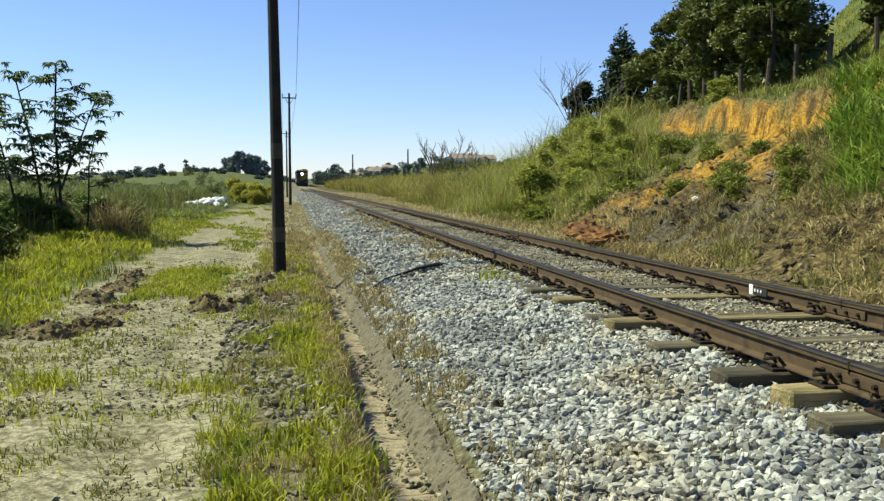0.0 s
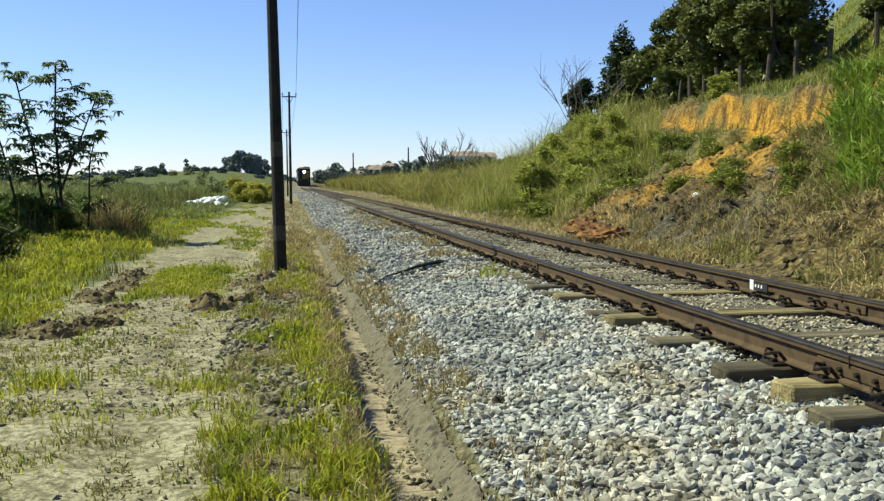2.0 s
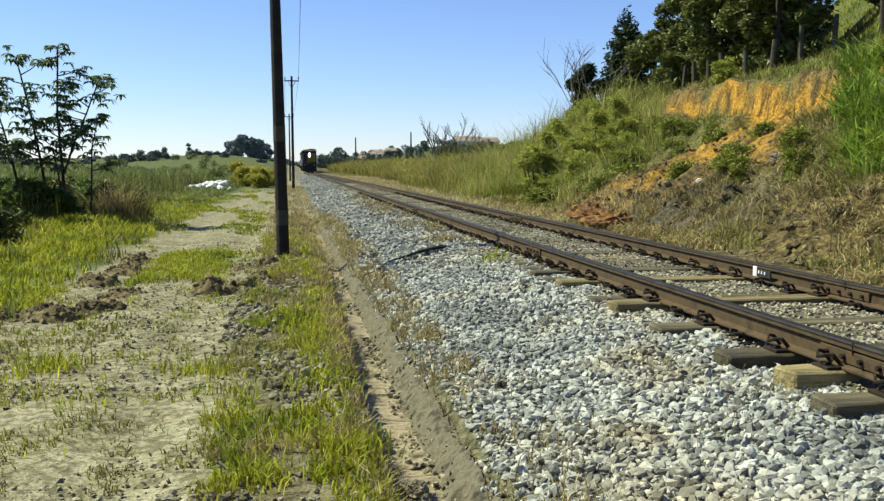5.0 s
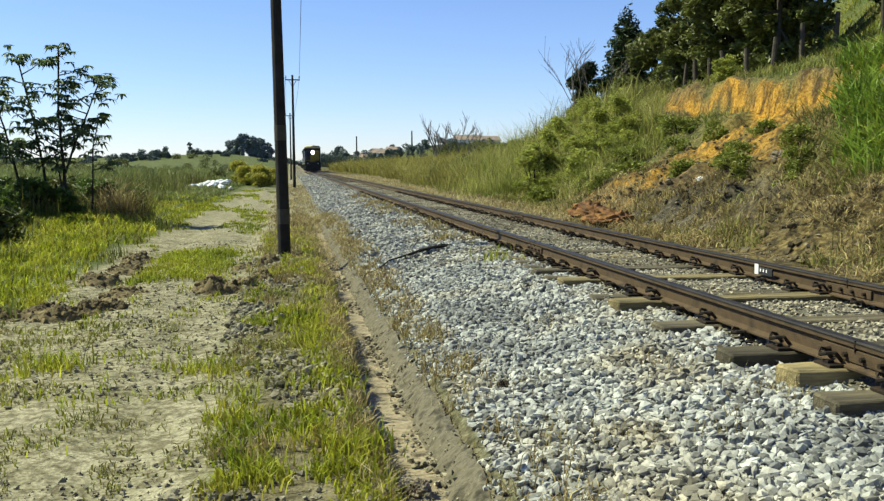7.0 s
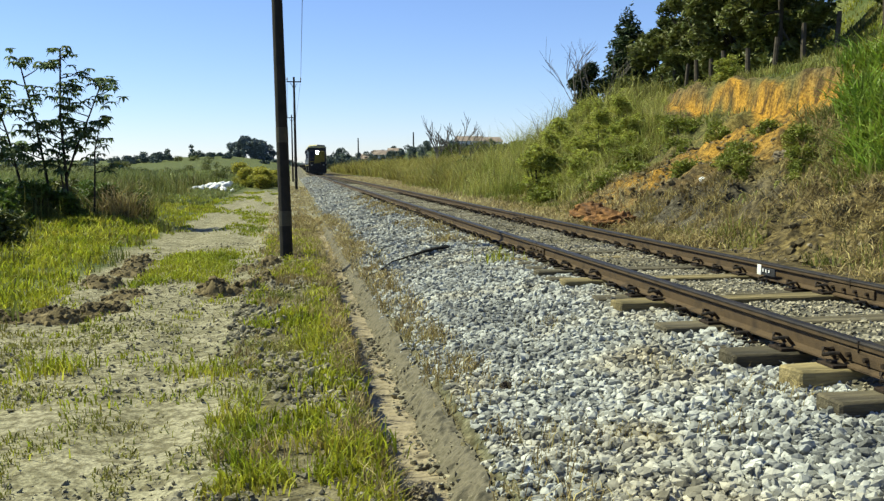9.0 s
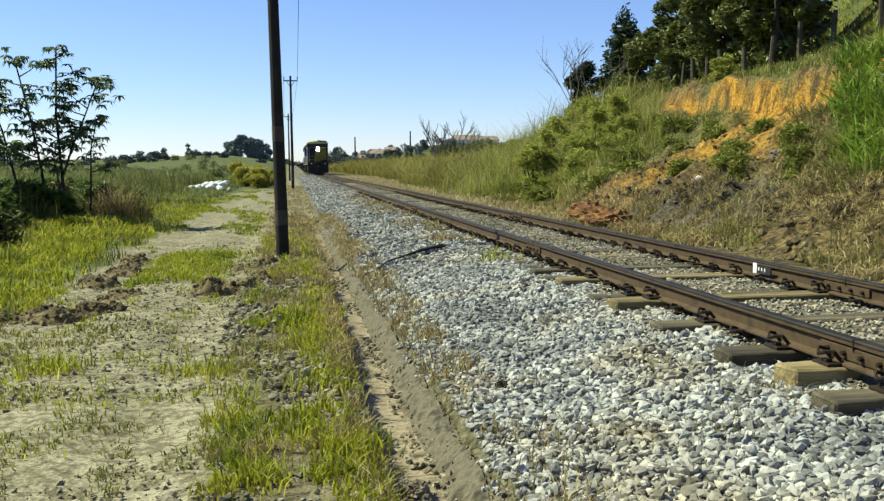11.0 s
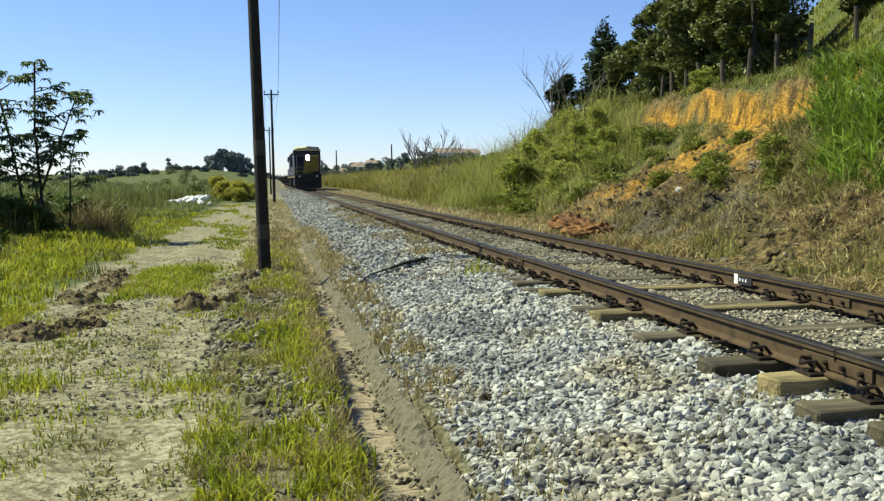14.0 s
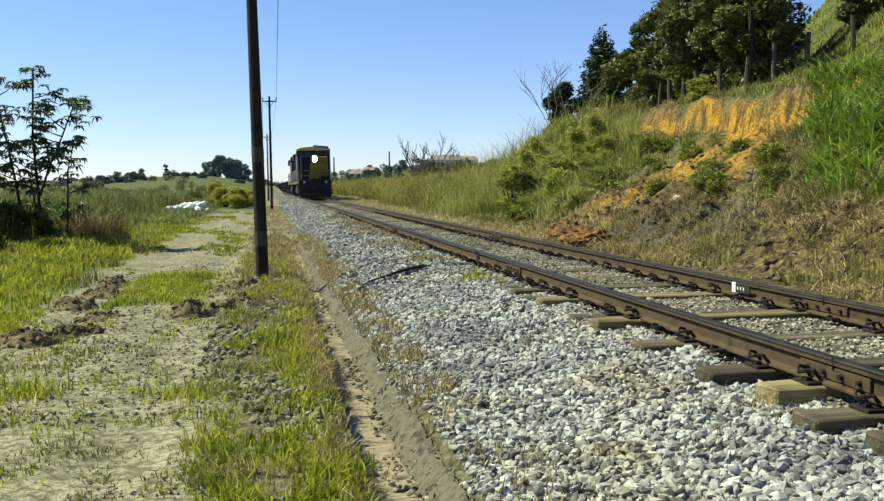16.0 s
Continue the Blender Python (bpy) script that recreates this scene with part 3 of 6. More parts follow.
def sleeper_mesh(bare):
    """A worn hewn timber, its top a little wavy."""
    bm = bmesh.new()
    box(bm, -1.33, 1.33, -0.12, 0.12, -0.17, 0.0)
    bmesh.ops.subdivide_edges(bm, edges=[e for e in bm.edges if abs(e.verts[0].co.x - e.verts[1].co.x) > 1], cuts=7)
    bmesh.ops.bevel(bm, geom=[e for e in bm.edges if e.calc_face_angle(0) > 1], offset=0.014, segments=1, affect="EDGES")
    for v in bm.verts:
        v.co += Vector((0.02, 0.012, 0.008)) * noise.noise(v.co * 4 + Vector((bare * 9, 0, 0)))
    me = bpy.data.meshes.new("timber")
    bm.to_mesh(me)
    bm.free()
    return me


def clip_mesh():
    """A sprung rail clip: a bowed bar with a curl."""
    bm = bmesh.new()
    pts = [(-0.01, -0.05, 0.02), (0.03, -0.06, 0.075), (0.075, -0.045, 0.085), (0.10, -0.005, 0.055), (0.085, 0.04, 0.07), (0.04, 0.06, 0.075), (-0.01, 0.05, 0.022)]
    tube(bm, pts, [0.013] * 7, 6)
    me = bpy.data.meshes.new("clip")
    bm.to_mesh(me)
    bm.free()
    me.materials.append(M_IRON)
    return me


def plate_mesh():
    bm = bmesh.new()
    box(bm, -0.16, 0.16, -0.085, 0.085, -0.004, 0.016, 0.004)
    for s in (-1, 1):
        box(bm, s * 0.115 - 0.022, s * 0.115 + 0.022, -0.03, 0.03, 0.01, 0.034, 0.006)
    me = bpy.data.meshes.new("tie_plate")
    bm.to_mesh(me)
    bm.free()
    me.materials.append(M_IRON)
    return me


def build_sleepers():
    clip, plate = clip_mesh(), plate_mesh()
    rng = random.Random(5)
    # how far each near timber stands out of the stones, from the nearest on
    proud = {0: -0.02, 1: 0.012, 2: 0.0, 3: -0.06, 4: -0.005, 5: -0.05, 6: 0.022, 7: -0.02, 8: -0.055, 9: 0.012, 10: -0.03}
    pale = {1, 6, 9, 14}
    forms = []
    for bare in (0, 1, 2):
        for m in (M_TIMBER, M_FRESH):
            me = sleeper_mesh(bare)
            me.materials.append(m)
            forms.append(me)
    top = RAIL_Z - 0.188
    for k in range(-28, 120):
        y = 4.46 + 0.545 * k + rng.uniform(-0.03, 0.03)
        s = new("sleeper")
        s.matrix_basis = pose(TRACK_X + rng.uniform(-0.04, 0.10), y, top + (proud.get(k, rng.uniform(-0.035, 0.004) - (0.018 if k > 16 else 0))), 0, 0, rng.uniform(-1.2, 1.2))
        me = forms[rng.randrange(3) * 2 + (1 if k in pale else 0)]
        t = new("timber", me)
        t.parent = s
        if -3 < k < 70:
            for side in (-1, 1):
                p = new("tie_plate", plate)
                p.parent, p.location = s, (side * GAUGE / 2 + (TRACK_X - s.location.x), 0, 0.004)
                for e in (-1, 1):
                    c = new("clip", clip)
                    c.parent, c.matrix_basis = s, pose(side * GAUGE / 2 + e * 0.055 + (TRACK_X - s.location.x), 0.02, 0.012, 0, 0, 0 if e > 0 else 180)
        tagged(s, "pale newly exposed wooden sleeper" if k in pale else "weathered brown wooden sleeper sunk in grey ballast", "sleeper", group="sleepers of the track")
    v, f = [], []
    cube = [(-1.33, -.12), (1.33, -.12), (1.33, .12), (-1.33, .12)]
    for k in range(120, 700):
        y = 4.46 + 0.545 * k
        i = len(v)
        v += [(TRACK_X + a, y + b, top - 0.1) for a, b in cube] + [(TRACK_X + a, y + b, top - 0.01) for a, b in cube]
        f += [(i + 4, i + 5, i + 6, i + 7), (i, i + 1, i + 5, i + 4), (i + 1, i + 2, i + 6, i + 5), (i + 2, i + 3, i + 7, i + 6), (i + 3, i, i + 4, i + 7)]
    tagged(link_mesh("far_sleepers", v, f, M_TIMBER), "row of distant wooden sleepers under the rails", "sleepers", kind="stuff")


build_sleepers()


def build_marker():
    """A small black plate with white marks fixed to the web of the far rail."""
    x = TRACK_X + GAUGE / 2 - 0.075
    m = new("rail_marker")
    m.location = (x, 8.85, RAIL_Z - 0.09)
    m.scale = (1, 0.72, 0.72)
    bm = bmesh.new()
    box(bm, -0.008, 0.008, -0.25, 0.13, -0.045, 0.065, 0.004)
    part("plate", bm, M_SIGN, m)
    bm = bmesh.new()
    box(bm, -0.012, -0.006, 0.13, 0.24, -0.05, 0.10, 0.003)
    part("white_end", bm, M_SIGNW, m, "white painted end block")
    for k in range(3):
        bm = bmesh.new()
        box(bm, -0.013, -0.009, 0.055 - k * 0.085, 0.085 - k * 0.085, 0.0, 0.045)
        part("mark", bm, M_SIGNW, m, "white mark")
    tagged(m, "small black plate with white marks on the rail web", "marker")


build_marker()


def worn(bm, seed):
    """Breaks up the straight edges of a cast length."""
    bmesh.ops.subdivide_edges(bm, edges=[e for e in bm.edges if abs(e.verts[0].co.y - e.verts[1].co.y) > 0.5], cuts=9)
    for v in bm.verts:
        n = noise.noise_vector(v.co * 5) * 0.5 + noise.noise_vector(v.co * 13) * 0.5
        v.co += Vector((n.x * 0.045, 0, n.z * 0.055))


def build_gutter():
    """The open concrete drain between verge and ballast, in cast lengths."""
    rng = random.Random(3)
    gutter = new("drain")
    y = -9.0
    while y < 26:
        length = 1.0
        l = float(ditch_left(y + 0.5))
        o = 0.0
        bm = bmesh.new()
        prism(bm, [(0.80 + o, -0.19), (0.93 + o, -0.06), (0.985 + o, -0.035), (1.01 + o, -0.14), (0.88 + o, -0.26)], y, y + length)
        worn(bm, y)
        part("side_slab", bm, M_CONCRETE, gutter)
        bm = bmesh.new()
        prism(bm, [(l + 0.0, -0.185), (l + 0.40, -0.185), (l + 0.40, -0.26), (l, -0.26)], y, y + length)
        worn(bm, y)
        part("floor_slab", bm, M_SILT, gutter, "silted pale floor slab")
        bm = bmesh.new()
        prism(bm, [(l - 0.06 + o, -0.26), (l + 0.02 + o, -0.20), (l - 0.02 + o, -0.07), (l - 0.07 + o, -0.07)], y, y + length)
        worn(bm, y)
        part("side_slab", bm, M_CONCRETE, gutter)
        y += length
    tagged(gutter, "shallow open concrete drain with silt and stones", "drain", kind="structure")


build_gutter()


def build_poles():
    def pole(name, x, y, tall, lean, arm, r=0.113):
        p = new(name)
        p.matrix_basis = pose(x, y, float(height(x, y)) - 0.05, 0, lean, 0)
        bm = bmesh.new()
        n = 10
        tube(bm, [(0, 0, tall * k / n) for k in range(n + 1)], [r - 0.035 * k / n for k in range(n + 1)], 14)
        part("shaft", bm, M_POLE, p)
        if tall < 8.2:
            for z in (0.62, 2.05):
                bm = bmesh.new()
                tube(bm, [(0, 0, z), (0, 0, z + 0.26)], [0.1155 - 0.035 * z / tall] * 2, 14)
                part("band", bm, M_BAND, p, "faded pale band")
        if arm:
            bm = bmesh.new()
            box(bm, -arm, arm, -0.13, -0.06, tall - 0.38, tall - 0.30, 0.01)
            part("crossarm", bm, M_POLE, p)
            for s in (-1, 1):
                bm = bmesh.new()
                tube(bm, [(s * arm * 0.93, -0.09, tall - 0.30), (s * arm * 0.93, -0.09, tall - 0.17), (s * arm * 0.93, -0.09, tall - 0.05)], [0.02, 0.06, 0.04], 8)
                part("insulator", bm, M_PALE, p, "pale insulator")
                bm = bmesh.new()
                tube(bm, [(s * arm * 0.5, -0.09, tall - 0.4), (0, -0.09, tall - 0.85)], [0.018, 0.018], 6)
                part("brace", bm, M_POLE, p)
        return tagged(p, "tall dark wooden utility pole beside the dirt path", "pole", group="poles along the path")
    pole("utility_pole", -0.12, 15.9, 7.3, -0.75, 0.0)
    pole("utility_pole", 0.30, 65, 7.9, 0, 0.5, 0.105)
    pole("utility_pole", 0.13, 102, 7.4, 0, 0.5, 0.10)
    for i, (a, b) in enumerate([((0.25, 2, 7.6), (0.78, 65, 7.85)), ((0.78, 65, 7.85), (0.62, 102, 7.3)), ((-0.17, 65, 7.85), (-0.3, 102, 7.3))]):
        a, b = Vector(a), Vector(b)
        bm = bmesh.new()
        pts = [a.lerp(b, k / 16) - Vector((0, 0, 0.25 * (1 - (2 * k / 16 - 1) ** 2))) for k in range(17)]
        tube(bm, pts, [0.011] * 17, 5)
        w = new("overhead_wire")
        part("cable", bm, M_WIRE, w)
        tagged(w, "thin grey overhead wire between poles", "wire", group="overhead wires")


build_poles()


# ================= train =================
def wheelset(parent, y):
    w = new("wheelset")
    w.parent, w.location = parent, (0, y, 0.53)
    bm = bmesh.new()
    tube(bm, [(-0.8, 0, 0), (0.8, 0, 0)], [0.08, 0.08], 10)
    part("axle", bm, M_BLACK, w)
    for s in (-1, 1):
        bm = bmesh.new()
        tube(bm, [(s * 0.765, 0, 0), (s * 0.79, 0, 0), (s * 0.80, 0, 0), (s * 0.90, 0, 0)], [0.53, 0.53, 0.5, 0.495], 24)
        part("wheel", bm, M_IRON, w)
    return w


def make_loco():
    """A road locomotive whose front end looks towards -y; rail top at z = 0."""
    loco = new("locomotive")

    def p(name, m, label, *boxes, bevel=0.03, parent=None):
        bm = bmesh.new()
        for b in boxes:
            box(bm, *b, bevel=bevel)
        return part(name, bm, m, parent or loco, label)
    p("underframe", M_BLACK, "", (-1.45, 1.45, 0.35, 19.8, 1.28, 1.62))
    p("pilot", M_BLACK, "black front pilot", (-1.42, 1.42, 0.10, 0.35, 0.18, 1.62))
    bm = bmesh.new()
    prism(bm, [(-1.3, 0.12), (1.3, 0.12), (1.05, 0.62), (-1.05, 0.62)], -0.12, 0.1)
    part("plough", bm, M_BLACK, loco)
    p("coupler", M_BLACK, "", (-0.16, 0.16, -0.5, 0.1, 0.72, 1.05))
    p("step", M_BLACK, "", (-1.5, -1.2, 0.1, 0.5, 0.35, 0.42), (-1.5, -1.2, 0.1, 0.5, 0.75, 0.82), bevel=0.01)
    p("step", M_BLACK, "", (1.2, 1.5, 0.1, 0.5, 0.35, 0.42), (1.2, 1.5, 0.1, 0.5, 0.75, 0.82), bevel=0.01)
    nose = p("nose", M_YELLOW, "faded yellow nose", (-1.18, 1.18, 0.55, 2.3, 1.62, 3.72), bevel=0.16)
    p("nose_stripe", M_BLUE, "dark blue panel", (-1.20, -0.28, 0.53, 2.2, 1.99, 3.74), bevel=0.16, parent=nose)
    p("nose_skirt", M_BLACK, "black lower nose", (-1.19, 1.19, 0.525, 0.60, 1.60, 1.98), bevel=0.01, parent=nose)
    p("nose_line", M_PALE, "thin pale dividing line", (-0.30, -0.24, 0.522, 0.56, 2.30, 3.1), bevel=0.0, parent=nose)
    p("nose_door", M_YELLOW, "", (-0.42, 0.36, 0.515, 0.56, 1.75, 3.0), bevel=0.01, parent=nose)
    p("cab", M_BLUE, "dark blue driver's cab", (-1.48, 1.48, 2.1, 4.9, 1.62, 4.32), bevel=0.06)
    bm = bmesh.new()
    prism(bm, [(-1.5, 4.28), (-1.5, 4.38), (-1.0, 4.56), (0, 4.63), (1.0, 4.56), (1.5, 4.38), (1.5, 4.28)], 1.95, 5.0)
    roof = part("cab_roof", bm, M_ROOFYEL, loco, "dusty pale yellow cab roof")
    bm = bmesh.new()
    prism(bm, [(0.1, 4.60), (0.1, 4.645), (1.0, 4.575), (1.5, 4.395), (1.5, 4.36), (1.0, 4.54)], 1.945, 5.0)
    part("roof_panel", bm, M_BLUE, roof, "dark blue half of the roof")
    for x0, x1, m, label in ((-1.42, -0.02, M_ROOFYEL, "pale yellow half of the sloping roof front"), (0.02, 1.42, M_BLUE, "dark blue half of the sloping roof front")):
        bm = bmesh.new()
        low = [bm.verts.new((x, 1.93, 4.36 + 0.05 * (abs(x) < 0.1))) for x in (x0, x1)]
        top = [bm.verts.new((x * 0.93, 2.75, 4.70 + 0.10 * (abs(x) < 0.1))) for x in (x0, x1)]
        back = [bm.verts.new((x * 0.93, 2.85, 4.40)) for x in (x0, x1)]
        bm.faces.new((low[0], low[1], top[1], top[0]))
        bm.faces.new((top[0], top[1], back[1], back[0]))
        bm.faces.new((back[0], back[1], low[1], low[0]))
        bm.faces.new((low[0], top[0], back[0]))
        bm.faces.new((low[1], back[1], top[1]))
        bmesh.ops.recalc_face_normals(bm, faces=bm.faces)
        part("roof_front", bm, m, roof, label)
    for a, b in ((-1.38, -0.95), (-0.85, -0.12), (0.12, 0.85), (0.95, 1.38)):
        p("windshield", M_DARKGLASS, "dark windshield pane", (a, b, 2.06, 2.11, 3.78, 4.2), bevel=0.02)
    p("corner_post", M_PALE, "pale stripe on cab corner", (-1.494, -1.38, 2.05, 2.22, 1.7, 3.75), bevel=0.01)
    p("corner_post", M_PALE, "pale stripe on cab corner", (1.40, 1.494, 2.05, 2.45, 1.7, 3.75), bevel=0.01)
    for z in (1.95, 2.25, 2.55):
        p("nose_step", M_BLACK, "", (0.55, 0.95, 0.47, 0.56, z, z + 0.03), bevel=0.0, parent=nose)
    for s in (-1, 1):
        p("side_window", M_DARKGLASS, "dark side window", (s * 1.475 - 0.02, s * 1.475 + 0.02, 2.9, 4.3, 3.1, 3.85), bevel=0.01)
    # headlight box in the middle, above the nose
    box_part = p("headlight", M_BLACK, "twin lit headlights in black housing", (-0.27, 0.27, 0.40, 0.62, 3.12, 3.84), bevel=0.05)
    # Lenses oversized and overlapping, so their shape includes the lamp's glare.
    for z in (3.38, 3.58):
        bm = bmesh.new()
        tube(bm, [(0, 0.41, z), (0, 0.375 - 0.004 * (z > 3.5), z)], [0.21, 0.19], 20)
        part("lens", bm, M_LAMP, box_part, "bright white lit lens, oversized to take in its glare")
    for s in (-1, 1):
        p("ditch_light", M_PALE, "", (s * 0.95 - 0.09, s * 0.95 + 0.09, 0.04, 0.12, 1.38, 1.55), bevel=0.02)
        p("number_board", M_SIGN, "", (s * 0.62 - 0.2, s * 0.62 + 0.2, 2.02, 2.09, 4.215, 4.275), bevel=0.01)
    p("cab_rear_post", M_PALE, "pale stripe on the rear cab corner", (-1.496, -1.40, 4.72, 4.94, 1.7, 3.9), bevel=0.01)
    p("hood", M_BLUE, "dark blue engine hood", (-0.92, 0.92, 4.9, 18.9, 1.62, 4.1), bevel=0.12)
    p("hood_roof", M_BLUE, "", (-0.75, 0.75, 5.2, 18.6, 4.1, 4.32), bevel=0.06)
    p("radiator_wing", M_BLUE, "", (-1.42, 1.42, 14.6, 18.6, 3.75, 4.4), bevel=0.05)
    p("exhaust", M_BLACK, "", (-0.3, 0.3, 9.4, 10.1, 4.3, 4.52), bevel=0.04)
    for k in range(8):
        p("hood_door", M_BLUE, "", (-0.945, -0.915, 5.3 + 1.15 * k, 6.35 + 1.15 * k, 1.9, 3.5), bevel=0.008)
    for k in range(6):
        p("grille", M_BLACK, "black air grille", (-1.44, -1.415, 14.8 + 0.62 * k, 15.3 + 0.62 * k, 3.85, 4.3), bevel=0.005)
    p("yellow_stripe", M_YELLOW, "yellow side stripe", (-1.455, -1.44, 0.6, 19.7, 1.36, 1.5), bevel=0.0)
    p("yellow_stripe", M_YELLOW, "yellow side stripe", (1.44, 1.455, 0.6, 19.7, 1.36, 1.5), bevel=0.0)
    p("fuel_tank", M_BLACK, "", (-1.3, 1.3, 7.6, 12.3, 0.35, 1.25), bevel=0.2)
    for s in (-1, 1):
        bm = bmesh.new()
        tube(bm, [(s * 1.42, 5.2, 2.65), (s * 1.42, 19.5, 2.65)], [0.022, 0.022], 6)
        part("handrail", bm, M_PALE, loco, "pale handrail")
        for k in range(9):
            bm = bmesh.new()
            tube(bm, [(s * 1.42, 5.3 + 1.75 * k, 1.6), (s * 1.42, 5.3 + 1.75 * k, 2.65)], [0.018, 0.018], 6)
            part("stanchion", bm, M_PALE, loco)
        bm = bmesh.new()
        tube(bm, [(s * 0.5, 0.16, 1.6), (s * 0.5, 0.16, 2.45), (s * 1.4, 0.16, 2.45), (s * 1.4, 0.16, 1.0)], [0.022] * 4, 6)
        part("front_handrail", bm, M_YELLOW, loco, "yellow front handrail")
    bm = bmesh.new()
    for k in range(3):
        tube(bm, [(0.25 + 0.12 * k, 3.4, 4.62), (0.25 + 0.12 * k, 2.9 - 0.06 * k, 4.64)], [0.02, 0.07], 8)
    box(bm, 0.2, 0.55, 3.4, 3.5, 4.5, 4.66)
    part("horn", bm, M_BLACK, loco)
    sets = []
    for y0 in (4.0, 15.9):
        truck = new("truck")
        truck.parent, truck.location = loco, (0, y0, 0)
        for s in (-1, 1):
            bm = bmesh.new()
            box(bm, s * 1.08 - 0.09, s * 1.08 + 0.09, -2.3, 2.3, 0.62, 0.98, 0.04)
            for k in (-1.75, 0, 1.75):
                box(bm, s * 1.12 - 0.13, s * 1.12 + 0.13, k - 0.2, k + 0.2, 0.32, 0.72, 0.05)
            part("side_frame", bm, M_BLACK, truck, "black cast side frame")
        for k in (-1.75, 0, 1.75):
            sets.append(wheelset(loco, y0 + k))
    tagged(loco, "dark blue and yellow diesel locomotive with lit headlight", "locomotive", group="train")
    return loco, sets


def make_wagon():
    """A low-sided wagon with ribbed sides; rail top at z = 0."""
    wagon = new("freight_wagon")
    bm = bmesh.new()
    prism(bm, [(-1.45, 1.1), (1.45, 1.1), (1.50, 1.75), (1.40, 1.75), (1.33, 1.25), (-1.33, 1.25), (-1.40, 1.75), (-1.50, 1.75)], 0.5, 11.5)
    part("body", bm, M_WAGON, wagon)
    for y in (0.5, 11.42):
        bm = bmesh.new()
        box(bm, -1.39, 1.39, y, y + 0.08, 1.1, 1.73, 0.01)
        part("end_wall", bm, M_WAGON, wagon)
    for k in range(10):
        for s in (-1, 1):
            bm = bmesh.new()
            y = 0.7 + k * 1.16
            bmesh.ops.create_cube(bm, size=1, matrix=Matrix.Translation((s * 1.51, y, 1.43)) @ Matrix.Diagonal((0.1, 0.1, 0.62, 1)))
            part("rib", bm, M_WAGON, wagon)
    bm = bmesh.new()
    box(bm, -1.58, -1.42, 0.45, 11.55, 1.70, 1.80, 0.02)
    box(bm, 1.42, 1.58, 0.45, 11.55, 1.70, 1.80, 0.02)
    part("top_chord", bm, M_WAGON, wagon)
    bm = bmesh.new()
    box(bm, -0.3, 0.3, -0.1, 12.1, 0.75, 1.1, 0.03)
    part("centre_sill", bm, M_BLACK, wagon)
    for y in (2.2, 9.8):
        for s in (-1, 1):
            bm = bmesh.new()
            box(bm, s * 1.0 - 0.07, s * 1.0 + 0.07, y - 1.2, y + 1.2, 0.4, 0.75, 0.05)
            part("side_frame", bm, M_BLACK, wagon)
        for k in (-0.87, 0.87):
            bm = bmesh.new()
            tube(bm, [(-0.9, y + k, 0.46), (-0.76, y + k, 0.46), (-0.75, y + k, 0.46), (0.75, y + k, 0.46), (0.76, y + k, 0.46), (0.9, y + k, 0.46)], [0.44, 0.46, 0.08, 0.08, 0.46, 0.44], 18)
            part("wheel_pair", bm, M_IRON, wagon)
    return tagged(wagon, "dark brown-grey low-sided freight wagon with ribbed sides", "wagon", group="train")


LOCO, LOCO_SETS = make_loco()
TRAIN = [(LOCO, 0.0)]
TRAIN.append((copy_thing(LOCO, Matrix()), 20.6))
WAGON = make_wagon()
TRAIN.append((WAGON, 41.3))
for n in range(1, 24):
    TRAIN.append((copy_thing(WAGON, Matrix()), 41.3 + 12.25 * n))


# ================= plants =================
def tree(name, at, trunk_pts, trunk_r, limbs, blobs, leaves, leaf, material, label, seed, bark=None, shell=0.5, category="tree", long=1.7, group=""):
    """Trunk and limbs of tapered tubes and a crown of many leaves round uneven clumps."""
    rng = np.random.default_rng(seed)
    t = new(name)
    t.location = at
    bm = bmesh.new()
    n = len(trunk_pts)
    tube(bm, trunk_pts, [trunk_r * (1 - 0.75 * k / (n - 1)) for k in range(n)], 8)
    part("trunk", bm, bark or M_BARK, t)
    for pts, r in limbs:
        bm = bmesh.new()
        tube(bm, pts, [r * (1 - 0.8 * k / (len(pts) - 1)) for k in range(len(pts))], 6)
        part("limb", bm, bark or M_BARK, t)
    if leaves:
        v, f = leaf_cloud(clump_points(blobs, leaves, rng, shell), leaf, rng, long=long)
        link_mesh("crown", v, f, material, t)
    return tagged(t, label, category, group)


def random_blobs(rng, n, w, h, z0, r):
    out = []
    for _ in range(n):
        a, q, u = rng.uniform(0, 2 * math.pi), math.sqrt(rng.uniform(0, 1)), rng.uniform(0, 1)
        s = math.sin(math.pi * min(max(0.15 + 0.8 * u, 0), 1))
        rr = r * rng.uniform(0.6, 1.25)
        out.append((w * q * s * math.cos(a), w * q * s * math.sin(a), z0 + h * u, rr, rr, rr * 0.8))
    return out


def round_tree(name, at, tall, wide, seed, material, label, leaves=5000, leaf=0.16, trunk=0.35, group=""):
    rng = random.Random(seed)
    z0 = tall * trunk
    blobs = random_blobs(rng, 26, wide, tall - z0 - wide * 0.2, z0, wide * 0.34)
    pts = [(0.25 * wide * 0.2 * math.sin(k * 1.3 + seed), 0.1 * math.cos(k + seed), -0.3 + (tall * 0.75 + 0.3) * k / 6) for k in range(7)]
    limbs = []
    for b in blobs[:9]:
        z = tall * rng.uniform(0.25, 0.55)
        limbs.append(([(0, 0, z), (b[0] * 0.5, b[1] * 0.5, (z + b[2]) / 2 + 0.1), (b[0], b[1], b[2])], 0.035 * wide + 0.02))
    return tree(name, at, pts, 0.03 * wide + 0.04, limbs, blobs, leaves, leaf, material, label, seed, group=group)


def on_ground(x, y, dz=0.0):
    return (x, y, float(height(x, y)) + dz)


